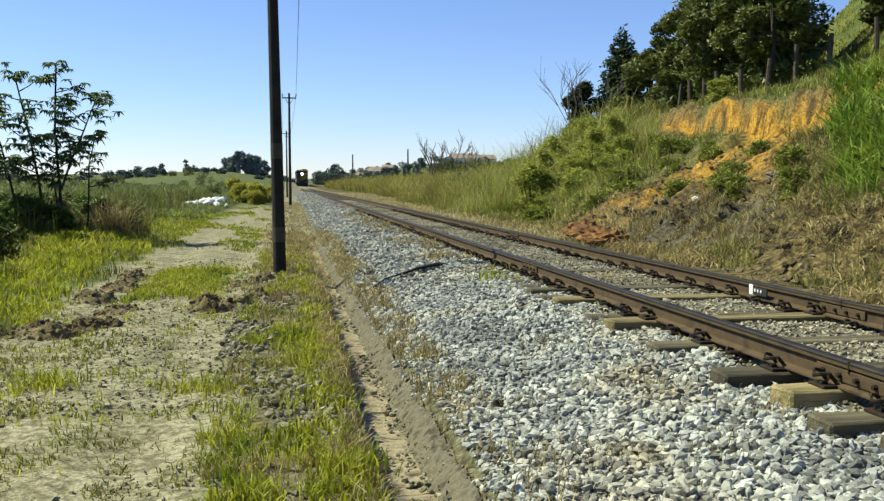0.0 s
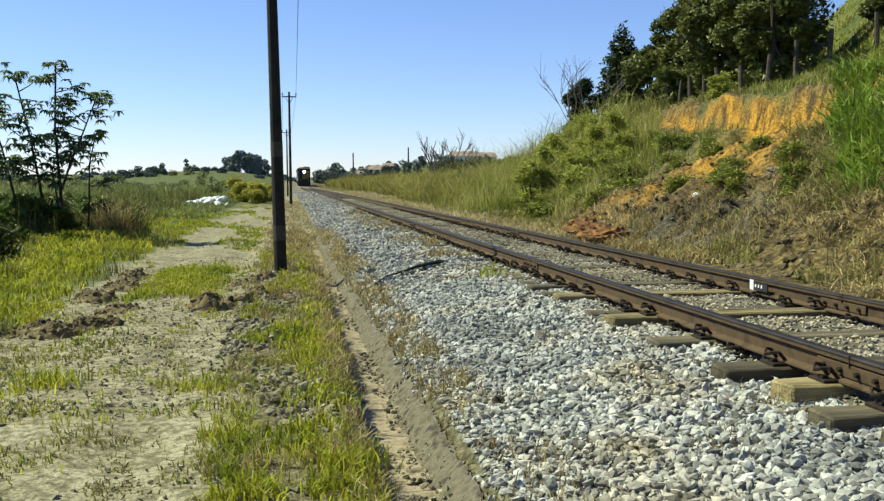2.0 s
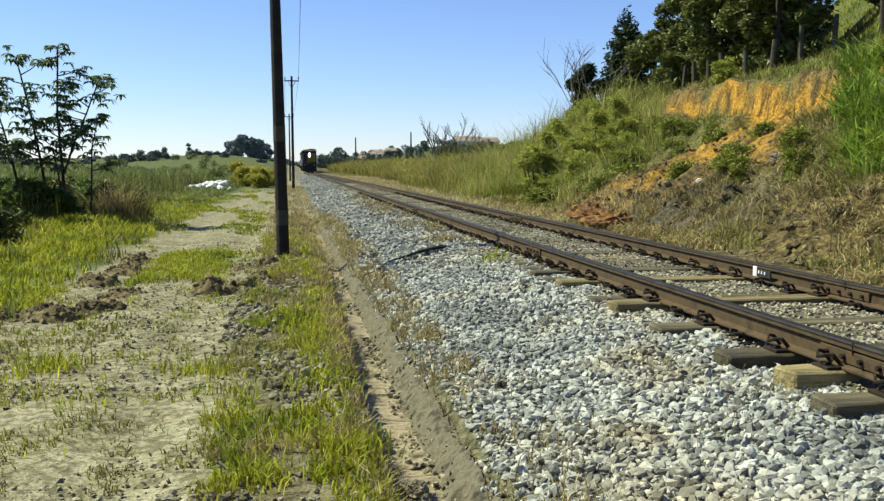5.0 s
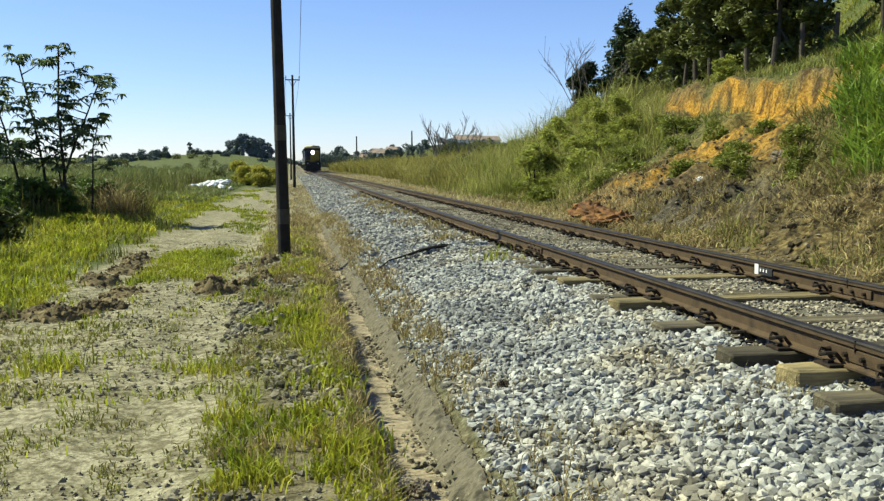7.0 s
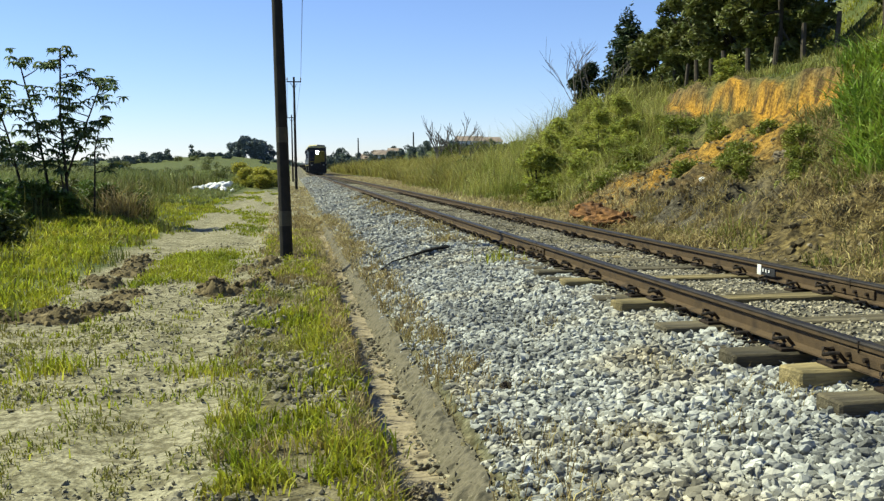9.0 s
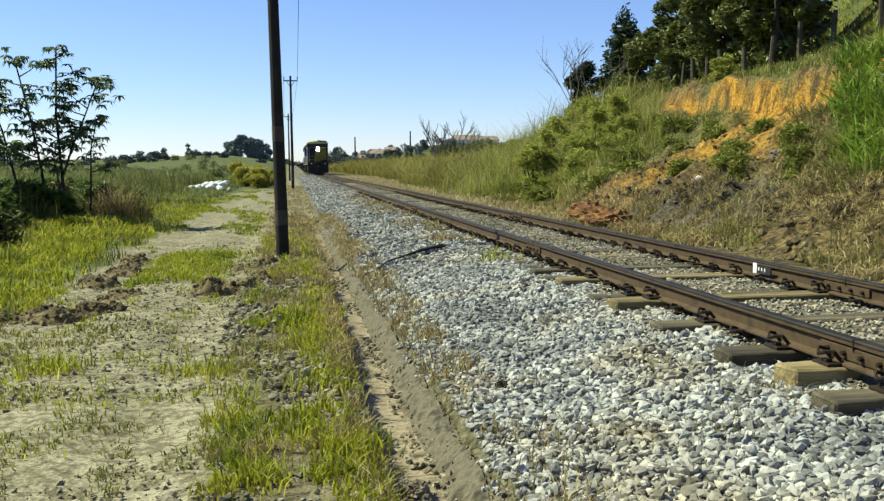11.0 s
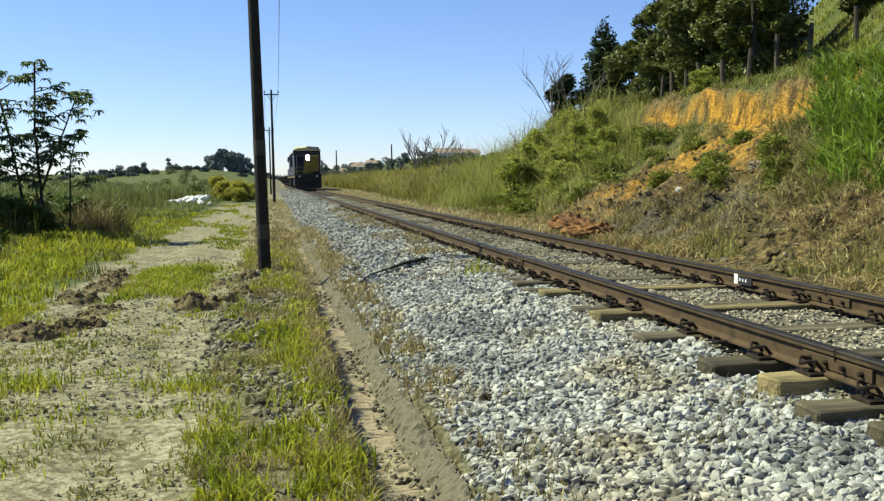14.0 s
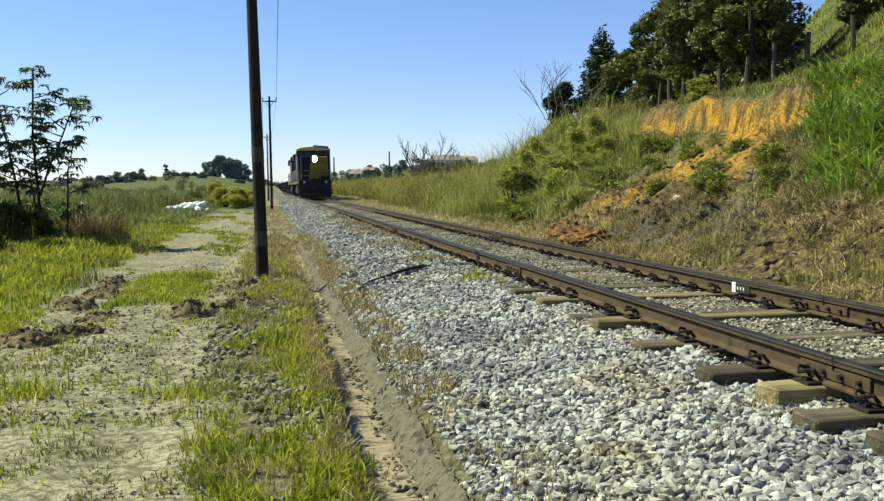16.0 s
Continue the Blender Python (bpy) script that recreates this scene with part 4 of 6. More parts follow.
def shrub_kind(name, seed, wide, tall, leaves, leaf, material, label, group):
    rng = random.Random(seed)
    blobs = random_blobs(rng, 16, wide * 0.8, tall * 0.75, tall * 0.12, wide * 0.32)
    limbs = [([(0, 0, -0.1), (b[0] * 0.4, b[1] * 0.4, b[2] * 0.5), (b[0], b[1], b[2])], 0.03) for b in blobs[:6]]
    return tree(name, (0, 0, 0), [(0, 0, -0.2), (0.05, 0.02, tall * 0.3), (0.02, 0.08, tall * 0.6)], 0.05, limbs, blobs, leaves, leaf, material, label, seed, category="shrub", shell=0.15, group=group, long=2.6)


def plant_all(first, spots, rng):
    """Sets the first at the first spot and copies at the rest; spots of x, y, size."""
    for i, (x, y, s) in enumerate(spots):
        m = pose(*on_ground(x, y, -0.05), 0, 0, rng.uniform(0, 360))
        if i == 0:
            ob = first
            ob.matrix_basis = m
            ob.scale = (s, s, s)
        else:
            ob = copy_thing(first, m)
            ob.scale = (s, s, s * rng.uniform(0.85, 1.15))


def thin_tree(at, stems, seed):
    """A slender open tree: thin stems, bare forks, drooping fans of narrow leaflets at their ends."""
    rng = random.Random(seed)
    t = new("slender_tree")
    t.location = at
    v_all, f_all, count = [], [], 0
    for pts, r, twigs in stems:
        bm = bmesh.new()
        tube(bm, pts, [r * (1 - 0.6 * k / (len(pts) - 1)) for k in range(len(pts))], 7)
        part("stem", bm, M_BARK, t)
        for i in range(twigs):
            u = 0.32 + 0.68 * (i + 1) / twigs
            k = min(int(u * (len(pts) - 1)), len(pts) - 2)
            base = Vector(pts[k]).lerp(Vector(pts[k + 1]), u * (len(pts) - 1) - k)
            a = rng.uniform(0, 2 * math.pi)
            reach = rng.uniform(0.2, 0.7) * (1.25 - 0.5 * u) if i < twigs - 1 else 0.06
            tip = base + Vector((math.cos(a) * reach, math.sin(a) * reach, reach * rng.uniform(0.25, 0.8)))
            bm = bmesh.new()
            tube(bm, [base, base.lerp(tip, 0.5) + Vector((0, 0, -0.03)), tip], [0.02, 0.014, 0.008], 5)
            part("twig", bm, M_BARK, t)
            for _ in range(rng.randint(5, 8)):
                b = rng.uniform(0, 2 * math.pi)
                ray = Vector((math.cos(b), math.sin(b), rng.uniform(-0.8, 0.6))).normalized()
                hub = tip + ray * rng.uniform(0.08, 0.38)
                for j in range(10):
                    c = 2 * math.pi * j / 10 + rng.uniform(-0.35, 0.35)
                    d = Vector((math.cos(c), math.sin(c), -0.1 - 1.3 * rng.random()))
                    ln, w = rng.uniform(0.10, 0.25), rng.uniform(0.03, 0.045)
                    s = Vector((-math.sin(c), math.cos(c), 0)) * w
                    flat = Vector((math.cos(c), math.sin(c), 0))
                    mid, end = hub + flat * ln * 0.55 + Vector((0, 0, d.z * ln * 0.15)), hub + flat * ln + Vector((0, 0, d.z * ln * 0.75))
                    v_all += [hub[:], (mid + s)[:], end[:], (mid - s)[:]]
                    f_all.append((count, count + 1, count + 2, count + 3))
                    count += 4
    link_mesh("crown", v_all, f_all, M_LEAFPALM, t)
    return tagged(t, "slender young tree with thin stems and drooping leaf fans", "tree")


def bare_tree(at, tall, spread, seed, label, name="bare_tree", r0=0.055, depth=3):
    rng = random.Random(seed)
    t = new(name)
    t.location = at

    def grow(p, d, length, r, depth, out):
        mid = p + d * length * 0.5 + Vector((rng.uniform(-1, 1), rng.uniform(-1, 1), 0)) * length * 0.06
        end = p + d * length
        out.append(([p, mid, end], r))
        if depth:
            for _ in range(3):
                nd = (d + Vector((rng.uniform(-1, 1), rng.uniform(-1, 1), rng.uniform(-0.1, 0.7))) * spread).normalized()
                grow(p.lerp(end, rng.uniform(0.55, 1.0)), nd, length * rng.uniform(0.5, 0.8), r * 0.6, depth - 1, out)
    out = []
    for _ in range(3):
        d0 = Vector((rng.uniform(-1, 1) * spread, rng.uniform(-1, 1) * spread, 1.3)).normalized()
        grow(Vector((0, 0, -0.2)), d0, tall * 0.45, r0, depth, out)
    for i, (pts, r) in enumerate(out):
        bm = bmesh.new()
        tube(bm, pts, [r, r * 0.8, r * 0.6], 5)
        part("branch", bm, M_DEAD, t)
    return tagged(t, label, "tree")


def plants():
    rng = random.Random(11)
    # the slender tree in the field beside the path
    h = float(height(-6.2, 26))
    thin_tree((-8.0, 24.5, h - 0.05), [
        ([(0.2, 0, 0), (0.16, 0, 1.2), (0.3, 0.1, 2.4), (0.45, 0.1, 3.7)], 0.05, 12),
        ([(-0.25, 0.1, 0), (-0.3, 0.2, 1.3), (-0.2, 0.2, 2.5), (-0.35, 0.2, 3.4)], 0.045, 11)], 9)
    thin_tree((-6.2, 26, h - 0.05), [
        ([(0.2, 0, 0), (0.16, 0, 1.4), (0.06, 0.1, 2.8), (0.14, 0.1, 4.6)], 0.05, 14),
        ([(-0.25, 0.1, 0), (-0.4, 0.2, 1.3), (-0.62, 0.2, 2.7), (-0.95, 0.2, 4.3)], 0.045, 14),
        ([(0.2, 0, 1.2), (0.5, -0.1, 2.0), (0.85, -0.1, 2.8), (1.2, 0, 3.75)], 0.035, 10),
        ([(0.85, 0, 0), (0.92, -0.1, 1.0), (0.96, -0.1, 1.9), (1.15, -0.1, 2.7)], 0.03, 6),
        ([(-0.9, 0.2, 0), (-1.1, 0.2, 1.2), (-1.35, 0.2, 2.4), (-1.7, 0.2, 3.5)], 0.04, 10),
        ([(0.05, 0.2, 0), (0.0, 0.3, 1.0), (-0.1, 0.3, 1.7), (0.1, 0.3, 2.4)], 0.03, 6)], 4)
    # trees behind the fence on the bank
    spire = [(0.25 * math.sin(2.4 * k), 0.25 * math.cos(2.4 * k), 1.6 + 0.36 * k, r, r, 0.55) for k in range(24) for r in (1.55 * math.sin(math.pi * min(0.28 + k / 31, 1)) ** 0.8,)]
    tree("dark_tree", on_ground(22.9, 60, -0.3), [(0.05 * k % 0.2, 0, 1.5 * k) for k in range(7)], 0.2, [], spire, 11000, 0.24, M_LEAFDARK, "tall narrow dark evergreen tree on the bank", 2)
    spots = [(20.0, 60, 6.0, 1.7), (18.2, 32.0, 5.4, 1.4), (18.9, 34.6, 6.0, 1.8), (19.2, 37.6, 6.2, 2.0), (19.6, 41, 6.2, 2.1), (20.1, 44.5, 6.0, 2.1), (20.7, 48, 5.6, 2.0), (21.4, 51.5, 5.2, 1.9), (22.4, 56, 4.8, 1.8),
             (21.3, 37.4, 7.4, 2.2), (22.6, 40, 7.4, 2.5), (23.2, 44, 7.2, 2.5), (23.8, 48, 6.8, 2.4), (24.6, 53, 6.2, 2.2), (24.4, 34.2, 2.6, 1.0)]
    for i, (x, y, tall, wide) in enumerate(spots):
        round_tree("tree", on_ground(x, y, -0.3), tall, wide, 20 + i, M_LEAFOLIVE if i else M_LEAFDARK, "leafy olive green tree in a row along the bank fence" if i else "dark bushy tree below bare branches", 9000, 0.22, 0.12, group="trees on the bank")
    bare_tree(on_ground(19.6, 58, -0.2), 8.6, 0.75, 3, "grey leafless tree on the bank")
    bare_tree(on_ground(15.4, 54, -0.2), 6.0, 0.35, 8, "grey leafless sapling on the bank", r0=0.028, depth=1)
    bare_tree(on_ground(24.3, 150, -0.4), 9.0, 0.6, 12, "grey leafless tree in the scrub beyond the track", r0=0.16)
    bare_tree(on_ground(28.0, 152, -0.4), 9.5, 0.7, 15, "grey leafless tree in the scrub beyond the track", r0=0.16)
    # shrubs of three looks
    green = shrub_kind("shrub", 41, 1.0, 1.3, 1900, 0.095, M_BANKLEAF, "leafy green shrub on the grassy slope", "shrubs on the bank")
    plant_all(green, [(rng.uniform(-0.2, 6.0) + float(foot_x(y)) + 0.6, y, rng.uniform(0.5, 0.9) + 0.5 * float(smooth(36, 55, y))) for y in [rng.uniform(28, 64) for _ in range(55)]], rng)
    tall = shrub_kind("shrub", 44, 0.95, 1.9, 1700, 0.085, M_BANKLEAF, "tall straggling yellow-green bush on the bank", "tall bushes on the bank")
    plant_all(tall, [(13.2 + 0.16 * (y - 42) + rng.uniform(-1.6, 2.2), y, rng.uniform(0.6, 1.1)) for y in [rng.uniform(38, 62) for _ in range(12)]] +
              [(0.285 * y + rng.uniform(-0.6, 3.0), y, rng.uniform(0.5, 1.15)) for y in [rng.uniform(31, 56) for _ in range(54)]], rng)
    deep = shrub_kind("shrub", 45, 0.9, 1.0, 1100, 0.10, M_LEAF, "deep green leafy bush on the bank", "dark bushes on the bank")
    plant_all(deep, [(9.1, 20.1, 0.5), (9.5, 18.5, 0.5), (9.0, 17.4, 0.4), (11.6, 23.6, 0.55), (11.0, 24.6, 0.5), (12.3, 25.2, 0.45),
                     (9.9, 16.6, 0.5), (9.5, 15.9, 0.5), (8.9, 15.0, 0.4), (13.2, 34.6, 0.7), (12.4, 31.5, 0.7), (10.9, 31.2, 0.8), (10.0, 29.6, 0.7), (11.4, 29.0, 0.7), (12.6, 29.8, 0.6), (9.3, 28.2, 0.6), (9.9, 27.2, 0.6)] +
              [(0.31 * y + rng.uniform(-1.3, 2.4), y, rng.uniform(0.45, 0.85)) for y in [rng.uniform(28, 52) for _ in range(34)]], rng)
    lowg = shrub_kind("shrub", 43, 1.0, 0.6, 1100, 0.08, M_LEAF, "low green shrub on the orange earth bank", "low shrubs on the bank")
    plant_all(lowg, [(9.2, 20.0, 0.7), (9.9, 19.0, 0.5), (8.7, 24.2, 0.8), (11.9, 23.6, 0.6), (10.9, 19.6, 0.6), (9.6, 25.0, 0.9), (9.1, 17.6, 0.5), (10.6, 17.6, 0.5), (12.0, 27.0, 0.9), (11.2, 28.0, 1.0), (10.4, 26.6, 0.9), (9.0, 26.8, 0.8), (11.4, 25.6, 0.7)], rng)
    dark = shrub_kind("shrub", 47, 1.0, 1.1, 900, 0.14, M_LEAFOLIVE, "dull green shrub in the field beside the path", "shrubs in the field")
    spots = [(-5.4, 17.5, 0.75), (-6.2, 18.6, 0.9), (-4.75, 27.5, 0.75), (-5.1, 28.2, 0.6), (-7.4, 24, 0.9), (-7.2, 30, 0.8)]
    spots += [(rng.uniform(-16, -6.4) * y / 40, y, rng.uniform(0.35, 0.8)) for y in [rng.uniform(32, 75) for _ in range(34)]]
    plant_all(dark, spots, rng)
    thicket = shrub_kind("shrub", 48, 1.0, 1.3, 2200, 0.11, M_BUSHDARK, "dark green leafy thicket in the field", "thickets in the field")
    spots = [(-7.3, 23.6, 1.0), (-8.4, 23.0, 1.2), (-6.6, 22.4, 0.8), (-7.6, 21.6, 0.8), (-9.2, 24.2, 1.3), (-6.5, 25.2, 0.9), (-5.9, 25.6, 0.65), (-9.6, 26.6, 1.1), (-7.2, 27.2, 1.0), (-5.6, 28.0, 0.8), (-8.6, 29.0, 1.1),
             (-10.4, 28.5, 1.2), (-6.4, 31, 0.8), (-5.3, 33, 0.6), (-7.6, 35, 0.9), (-9.5, 37, 1.0), (-12, 36, 1.1), (-11, 33, 1.0), (-5.9, 38, 0.5), (-13.5, 40, 1.0)]
    plant_all(thicket, spots, rng)
    mid = shrub_kind("shrub", 53, 1.2, 1.2, 700, 0.18, M_LEAFOLIVE, "olive scrub bush beyond the railway line", "scrub beyond the line")
    spots = [(10 + rng.uniform(4, 40) * y / 110, y, rng.uniform(0.7, 1.4)) for y in [rng.uniform(75, 190) for _ in range(40)]]
    plant_all(mid, spots, rng)
    yel = shrub_kind("shrub", 59, 1.3, 1.5, 5200, 0.085, M_YELBUSH, "yellow-green bush beside the end of the path", "yellow bushes by the line")
    plant_all(yel, [(-2.4, 72, 1.15), (-3.4, 75, 1.3), (-1.5, 78, 1.1), (-2.6, 83, 1.3), (-4.2, 80, 1.2)], rng)


plants()


def tufted(n, per, sd, x0, x1, y0, y1, r, power=1.0):
    """Points in tufts on the ground."""
    c = scatter(n, x0, x1, y0, y1, r, power)
    k = r.integers(per // 3, per + per // 2, n)
    c = np.repeat(c, k, axis=0)
    s = np.repeat(r.uniform(0.5, 1.3, n), k)
    x, y = c[:, 0] + r.normal(0, sd, len(c)) * s, c[:, 1] + r.normal(0, sd, len(c)) * s
    return np.stack([x, y, height(x, y)], -1), s


def grasses():
    r = np.random.default_rng(31)

    def keep(p, s, field, lo, hi):
        m = smooth(lo, hi, field - (0.5 * slip_of(p[:, 0], p[:, 1]) + 0.3 * bare_soil(p[:, 0], p[:, 1]) + 0.05 * smooth(0.44, 0.56, fbm(p[:, 0] * 0.28, p[:, 1] * 0.28, 81, 4)) * (p[:, 0] < foot_x(p[:, 1]) + 4)) * (p[:, 0] > 6)) > r.uniform(0, 1, len(p))
        return p[m], s[m]

    def w(p, base=0.004):
        return base + 0.00045 * p[:, 1]
    # verge between path and drain: green tufts, straw, bare earth
    p, s = tufted(640, 34, 0.06, -0.5, 0.48, 2.8, 22, r, 1.5)
    p, s = keep(p, s, fbm(p[:, 0] * 1.9, p[:, 1] * 1.3, 101, 4) + 0.17 * np.exp(-((p[:, 0] - 0.24) / 0.22) ** 2), 0.54, 0.62)
    ok = p[:, 0] < ditch_left(p[:, 1])
    p, s = p[ok], s[ok]
    blades("verge_grass", p, s * r.uniform(0.03, 0.14, len(p)), w(p, 0.005), M_GREEN, "bright green grass tufts on the verge beside the drain", "grass", 1.1, 2)
    p, s = tufted(900, 20, 0.09, -0.6, 0.5, -8, 18, r, 1.0)
    p, s = keep(p, s, fbm(p[:, 0] * 1.3, p[:, 1] * 0.9, 107, 4), 0.46, 0.58)
    p = p[p[:, 0] < ditch_left(p[:, 1])]
    blades("verge_weeds", p, r.uniform(0.02, 0.09, len(p)), w(p, 0.004), M_BANKGRASS, "low olive weeds among the verge rubble", "weeds", 1.6, 18)
    p, s = tufted(1100, 24, 0.09, -0.45, 1.32, 3, 30, r, 1.3)
    ok = (p[:, 0] < ditch_left(p[:, 1]) + 0.02) | (p[:, 0] > 1.0)
    p, s = keep(p[ok], s[ok], fbm(p[ok, 0] * 1.2, p[ok, 1] * 0.8, 111, 4) + 0.14 * smooth(10, 20, p[ok, 1]), 0.47, 0.6)
    blades("dry_verge_grass", p, r.uniform(0.05, 0.16, len(p)), w(p, 0.0025), M_DRY, "dry straw-coloured grass along the drain", "grass", 1.1, 3)
    p, s = tufted(420, 14, 0.14, -0.7, 0.95, 16, 75, r, 1.3)
    blades("far_verge_grass", p, r.uniform(0.04, 0.14, len(p)), w(p), M_PALESTRAW, "dry tan grass between path and ballast", "grass", 0.8, 4)
    # thin growth on the path
    p, s = tufted(520, 14, 0.07, -3.1, -0.5, 3.2, 24, r, 1.3)
    p, s = keep(p, s, fbm(p[:, 0] * 0.9, p[:, 1] * 0.45, 121, 4), 0.50, 0.62)
    blades("path_grass", p, r.uniform(0.03, 0.09, len(p)), w(p), M_FIELD, "short sparse weeds on the dirt path", "grass", 1.3, 5)
    p, s = tufted(900, 16, 0.13, -3.3, -0.8, 22, 62, r, 1.2)
    p, s = keep(p, s, fbm(p[:, 0] * 0.9, p[:, 1] * 0.2, 123, 4), 0.48, 0.60)
    blades("path_grass", p, r.uniform(0.04, 0.10, len(p)), w(p), M_FIELD, "short sparse weeds far along the dirt path", "grass", 1.2, 25)
    p, s = tufted(330, 20, 0.05, 0.34, 0.56, 3.2, 16, r, 1.2)
    p, s = keep(p, s, fbm(p[:, 0] * 2, p[:, 1] * 1.1, 125, 3), 0.42, 0.52)
    blades("drain_lip_straw", p, r.uniform(0.05, 0.16, len(p)), w(p, 0.0025), M_STALK, "brown straw hanging over the drain edge", "straw", 1.3, 36)
    p, s = tufted(300, 18, 0.06, 1.0, 1.34, 3.2, 18, r, 1.2)
    p, s = keep(p, s, fbm(p[:, 0] * 2, p[:, 1] * 0.8, 126, 3), 0.48, 0.58)
    blades("ballast_edge_straw", p, r.uniform(0.04, 0.15, len(p)), w(p, 0.0025), M_STALK, "thin straw weeds where the ballast meets the drain", "straw", 1.3, 37)
    p, s = tufted(620, 18, 0.10, 0.35, 1.35, 10, 30, r, 1.1)
    p, s = keep(p, s, fbm(p[:, 0] * 1.5, p[:, 1] * 0.6, 128, 3) + 0.10 * smooth(11, 16, p[:, 1]), 0.46, 0.58)
    blades("drain_side_straw", p, r.uniform(0.05, 0.17, len(p)), w(p, 0.0025), M_PALESTRAW, "pale straw growing over the far drain", "straw", 1.3, 42)
    p, s = tufted(800, 14, 0.07, -3.0, -0.9, 3.0, 9.6, r)
    p, s = keep(p, s, fbm(p[:, 0] * 1.6, p[:, 1] * 1.2, 127, 4) + 0.13 * smooth(1.1, 2.0, -p[:, 0]), 0.50, 0.60)
    blades("path_grass", p, r.uniform(0.015, 0.06, len(p)), w(p, 0.0035), M_BANKGRASS, "low dull weeds on stony ground", "grass", 1.5, 26)
    p, s = tufted(190, 26, 0.12, -2.2, -1.05, 12.8, 17.5, r)
    blades("path_grass", p, r.uniform(0.05, 0.12, len(p)), w(p), M_FIELD, "green grass patch in the middle of the dirt path", "grass", 1.2, 6)
    # field
    p, s = tufted(2100, 25, 0.11, -9.0, -2.8, -8, 46, r, 1.25)
    p, s = keep(p, s, -p[:, 0] - 2.9 + 2.2 * (fbm(p[:, 0] * 0.7, p[:, 1] * 0.5, 131, 4) - 0.5), 0.0, 0.5)
    blades("field_grass", p, s * r.uniform(0.06, 0.18, len(p)), w(p, 0.005), M_FIELD, "yellow-green tufted grass covering the field", "grass", 1.0, 7)
    p, s = tufted(780, 34, 0.13, -7.0, -2.9, 10.5, 26, r, 1.1)
    p, s = keep(p, s, -p[:, 0] - 2.75 - 0.05 * (p[:, 1] - 10) + 1.4 * (fbm(p[:, 0] * 0.9, p[:, 1] * 0.6, 133, 4) - 0.5), 0.0, 0.4)
    blades("lush_field_grass", p, s * r.uniform(0.07, 0.22, len(p)), w(p, 0.005), M_GREEN, "lush bright green grass along the path edge", "grass", 1.0, 38)
    p, s = tufted(520, 20, 0.14, -8.0, -3.0, 9.5, 28, r, 1.1)
    p, s = keep(p, s, fbm(p[:, 0] * 0.8, p[:, 1] * 0.6, 135, 4) + 0.05 * smooth(4, 6, -p[:, 0]), 0.48, 0.58)
    blades("field_edge_weeds", p, s * r.uniform(0.10, 0.42, len(p)), w(p, 0.005), M_SCRUB, "dull taller weeds among the lush grass", "weeds", 0.9, 41)
    y = 38 + 160 * r.uniform(0, 1, 32000) ** 1.6
    x = -3.6 - r.uniform(0, 1, 32000) ** 1.2 * 0.62 * y
    p = np.stack([x, y, height(x, y)], -1)
    blades("far_field_grass", p, (0.4 + 1.5 * fbm(x * 0.1, y * 0.1, 137)) * (0.2 + 0.8 * smooth(7, 13, -x)), 0.02 + y * 0.0005, M_FARFIELD, "tall rough grass far out in the field", "grass", 0.6, 8)
    # bank: dry stems low down, green on the slope and the top
    p, s = tufted(3000, 26, 0.13, 6.4, 13.0, 6.5, 30, r, 1.1)
    d = p[:, 0] - foot_x(p[:, 1])
    p, s = keep(p, s, fbm(p[:, 0] * 0.7, p[:, 1] * 0.7, 141, 4) - 0.12 * smooth(2.0, 4.5, d), 0.40, 0.56)
    blades("bank_dry_grass", p, r.uniform(0.05, 0.22, len(p)), w(p, 0.003), M_DRY, "matted dry grass on the foot of the bank", "grass", 1.6, 9)
    p, s = tufted(1500, 24, 0.16, 6.8, 13.2, 8, 30, r, 1.0)
    d = p[:, 0] - foot_x(p[:, 1])
    p, s = keep(p, s, fbm(p[:, 0] * 0.6, p[:, 1] * 0.6, 145, 4) + 0.10 * smooth(1.0, 3.0, d) - 0.12 * np.exp(-((p[:, 1] - 22) / 2) ** 2), 0.50, 0.60)
    blades("bank_green_grass", p, r.uniform(0.10, 0.34, len(p)), w(p, 0.004), M_BANKGRASS, "green grass tufts scattered over the earth bank", "grass", 1.0, 14)
    p, s = tufted(2600, 22, 0.18, 7.6, 26, 15, 64, r, 1.2)
    to_lip = p[:, 0] - lip_x(p[:, 1])
    on = smooth(0.15, 0.5, to_lip) + smooth(27, 33, p[:, 1]) * (1 - smooth(-1.4, -0.8, to_lip) * (1 - smooth(33, 38, p[:, 1])))
    p, s = keep(p, s, on, 0.2, 0.8)
    blades("bank_grass", p, r.uniform(0.15, 0.42, len(p)), w(p, 0.004), M_BANKGRASS, "rough green and straw grass on the bank", "grass", 0.8, 10)
    p, s = tufted(2600, 14, 0.16, 6.3, 11.5, 6.5, 26, r, 1.1)
    p, s = keep(p, s, fbm(p[:, 0] * 0.5, p[:, 1] * 0.5, 147, 4) + 0.05 * (1 - smooth(9, 14, p[:, 1])), 0.44, 0.56)
    blades("bank_straw", p, r.uniform(0.06, 0.20, len(p)), w(p, 0.003), M_DRY, "flattened straw litter on the lower bank", "straw", 2.6, 16)
    p, s = tufted(3000, 12, 0.13, 6.4, 10.2, 6.5, 22, r, 1.0)
    p, s = keep(p, s, fbm(p[:, 0] * 0.9, p[:, 1] * 0.9, 149, 4) + 0.08 * (1 - smooth(13, 16.5, p[:, 1])) - 0.10 * smooth(15, 17, p[:, 1]), 0.44, 0.54)
    blades("straw_stalks", p + np.array([0, 0, 0.02]), r.uniform(0.05, 0.17, len(p)), w(p, 0.0035), M_STALK, "bleached straw stalks matted over the lower bank", "straw", 3.4, 33)
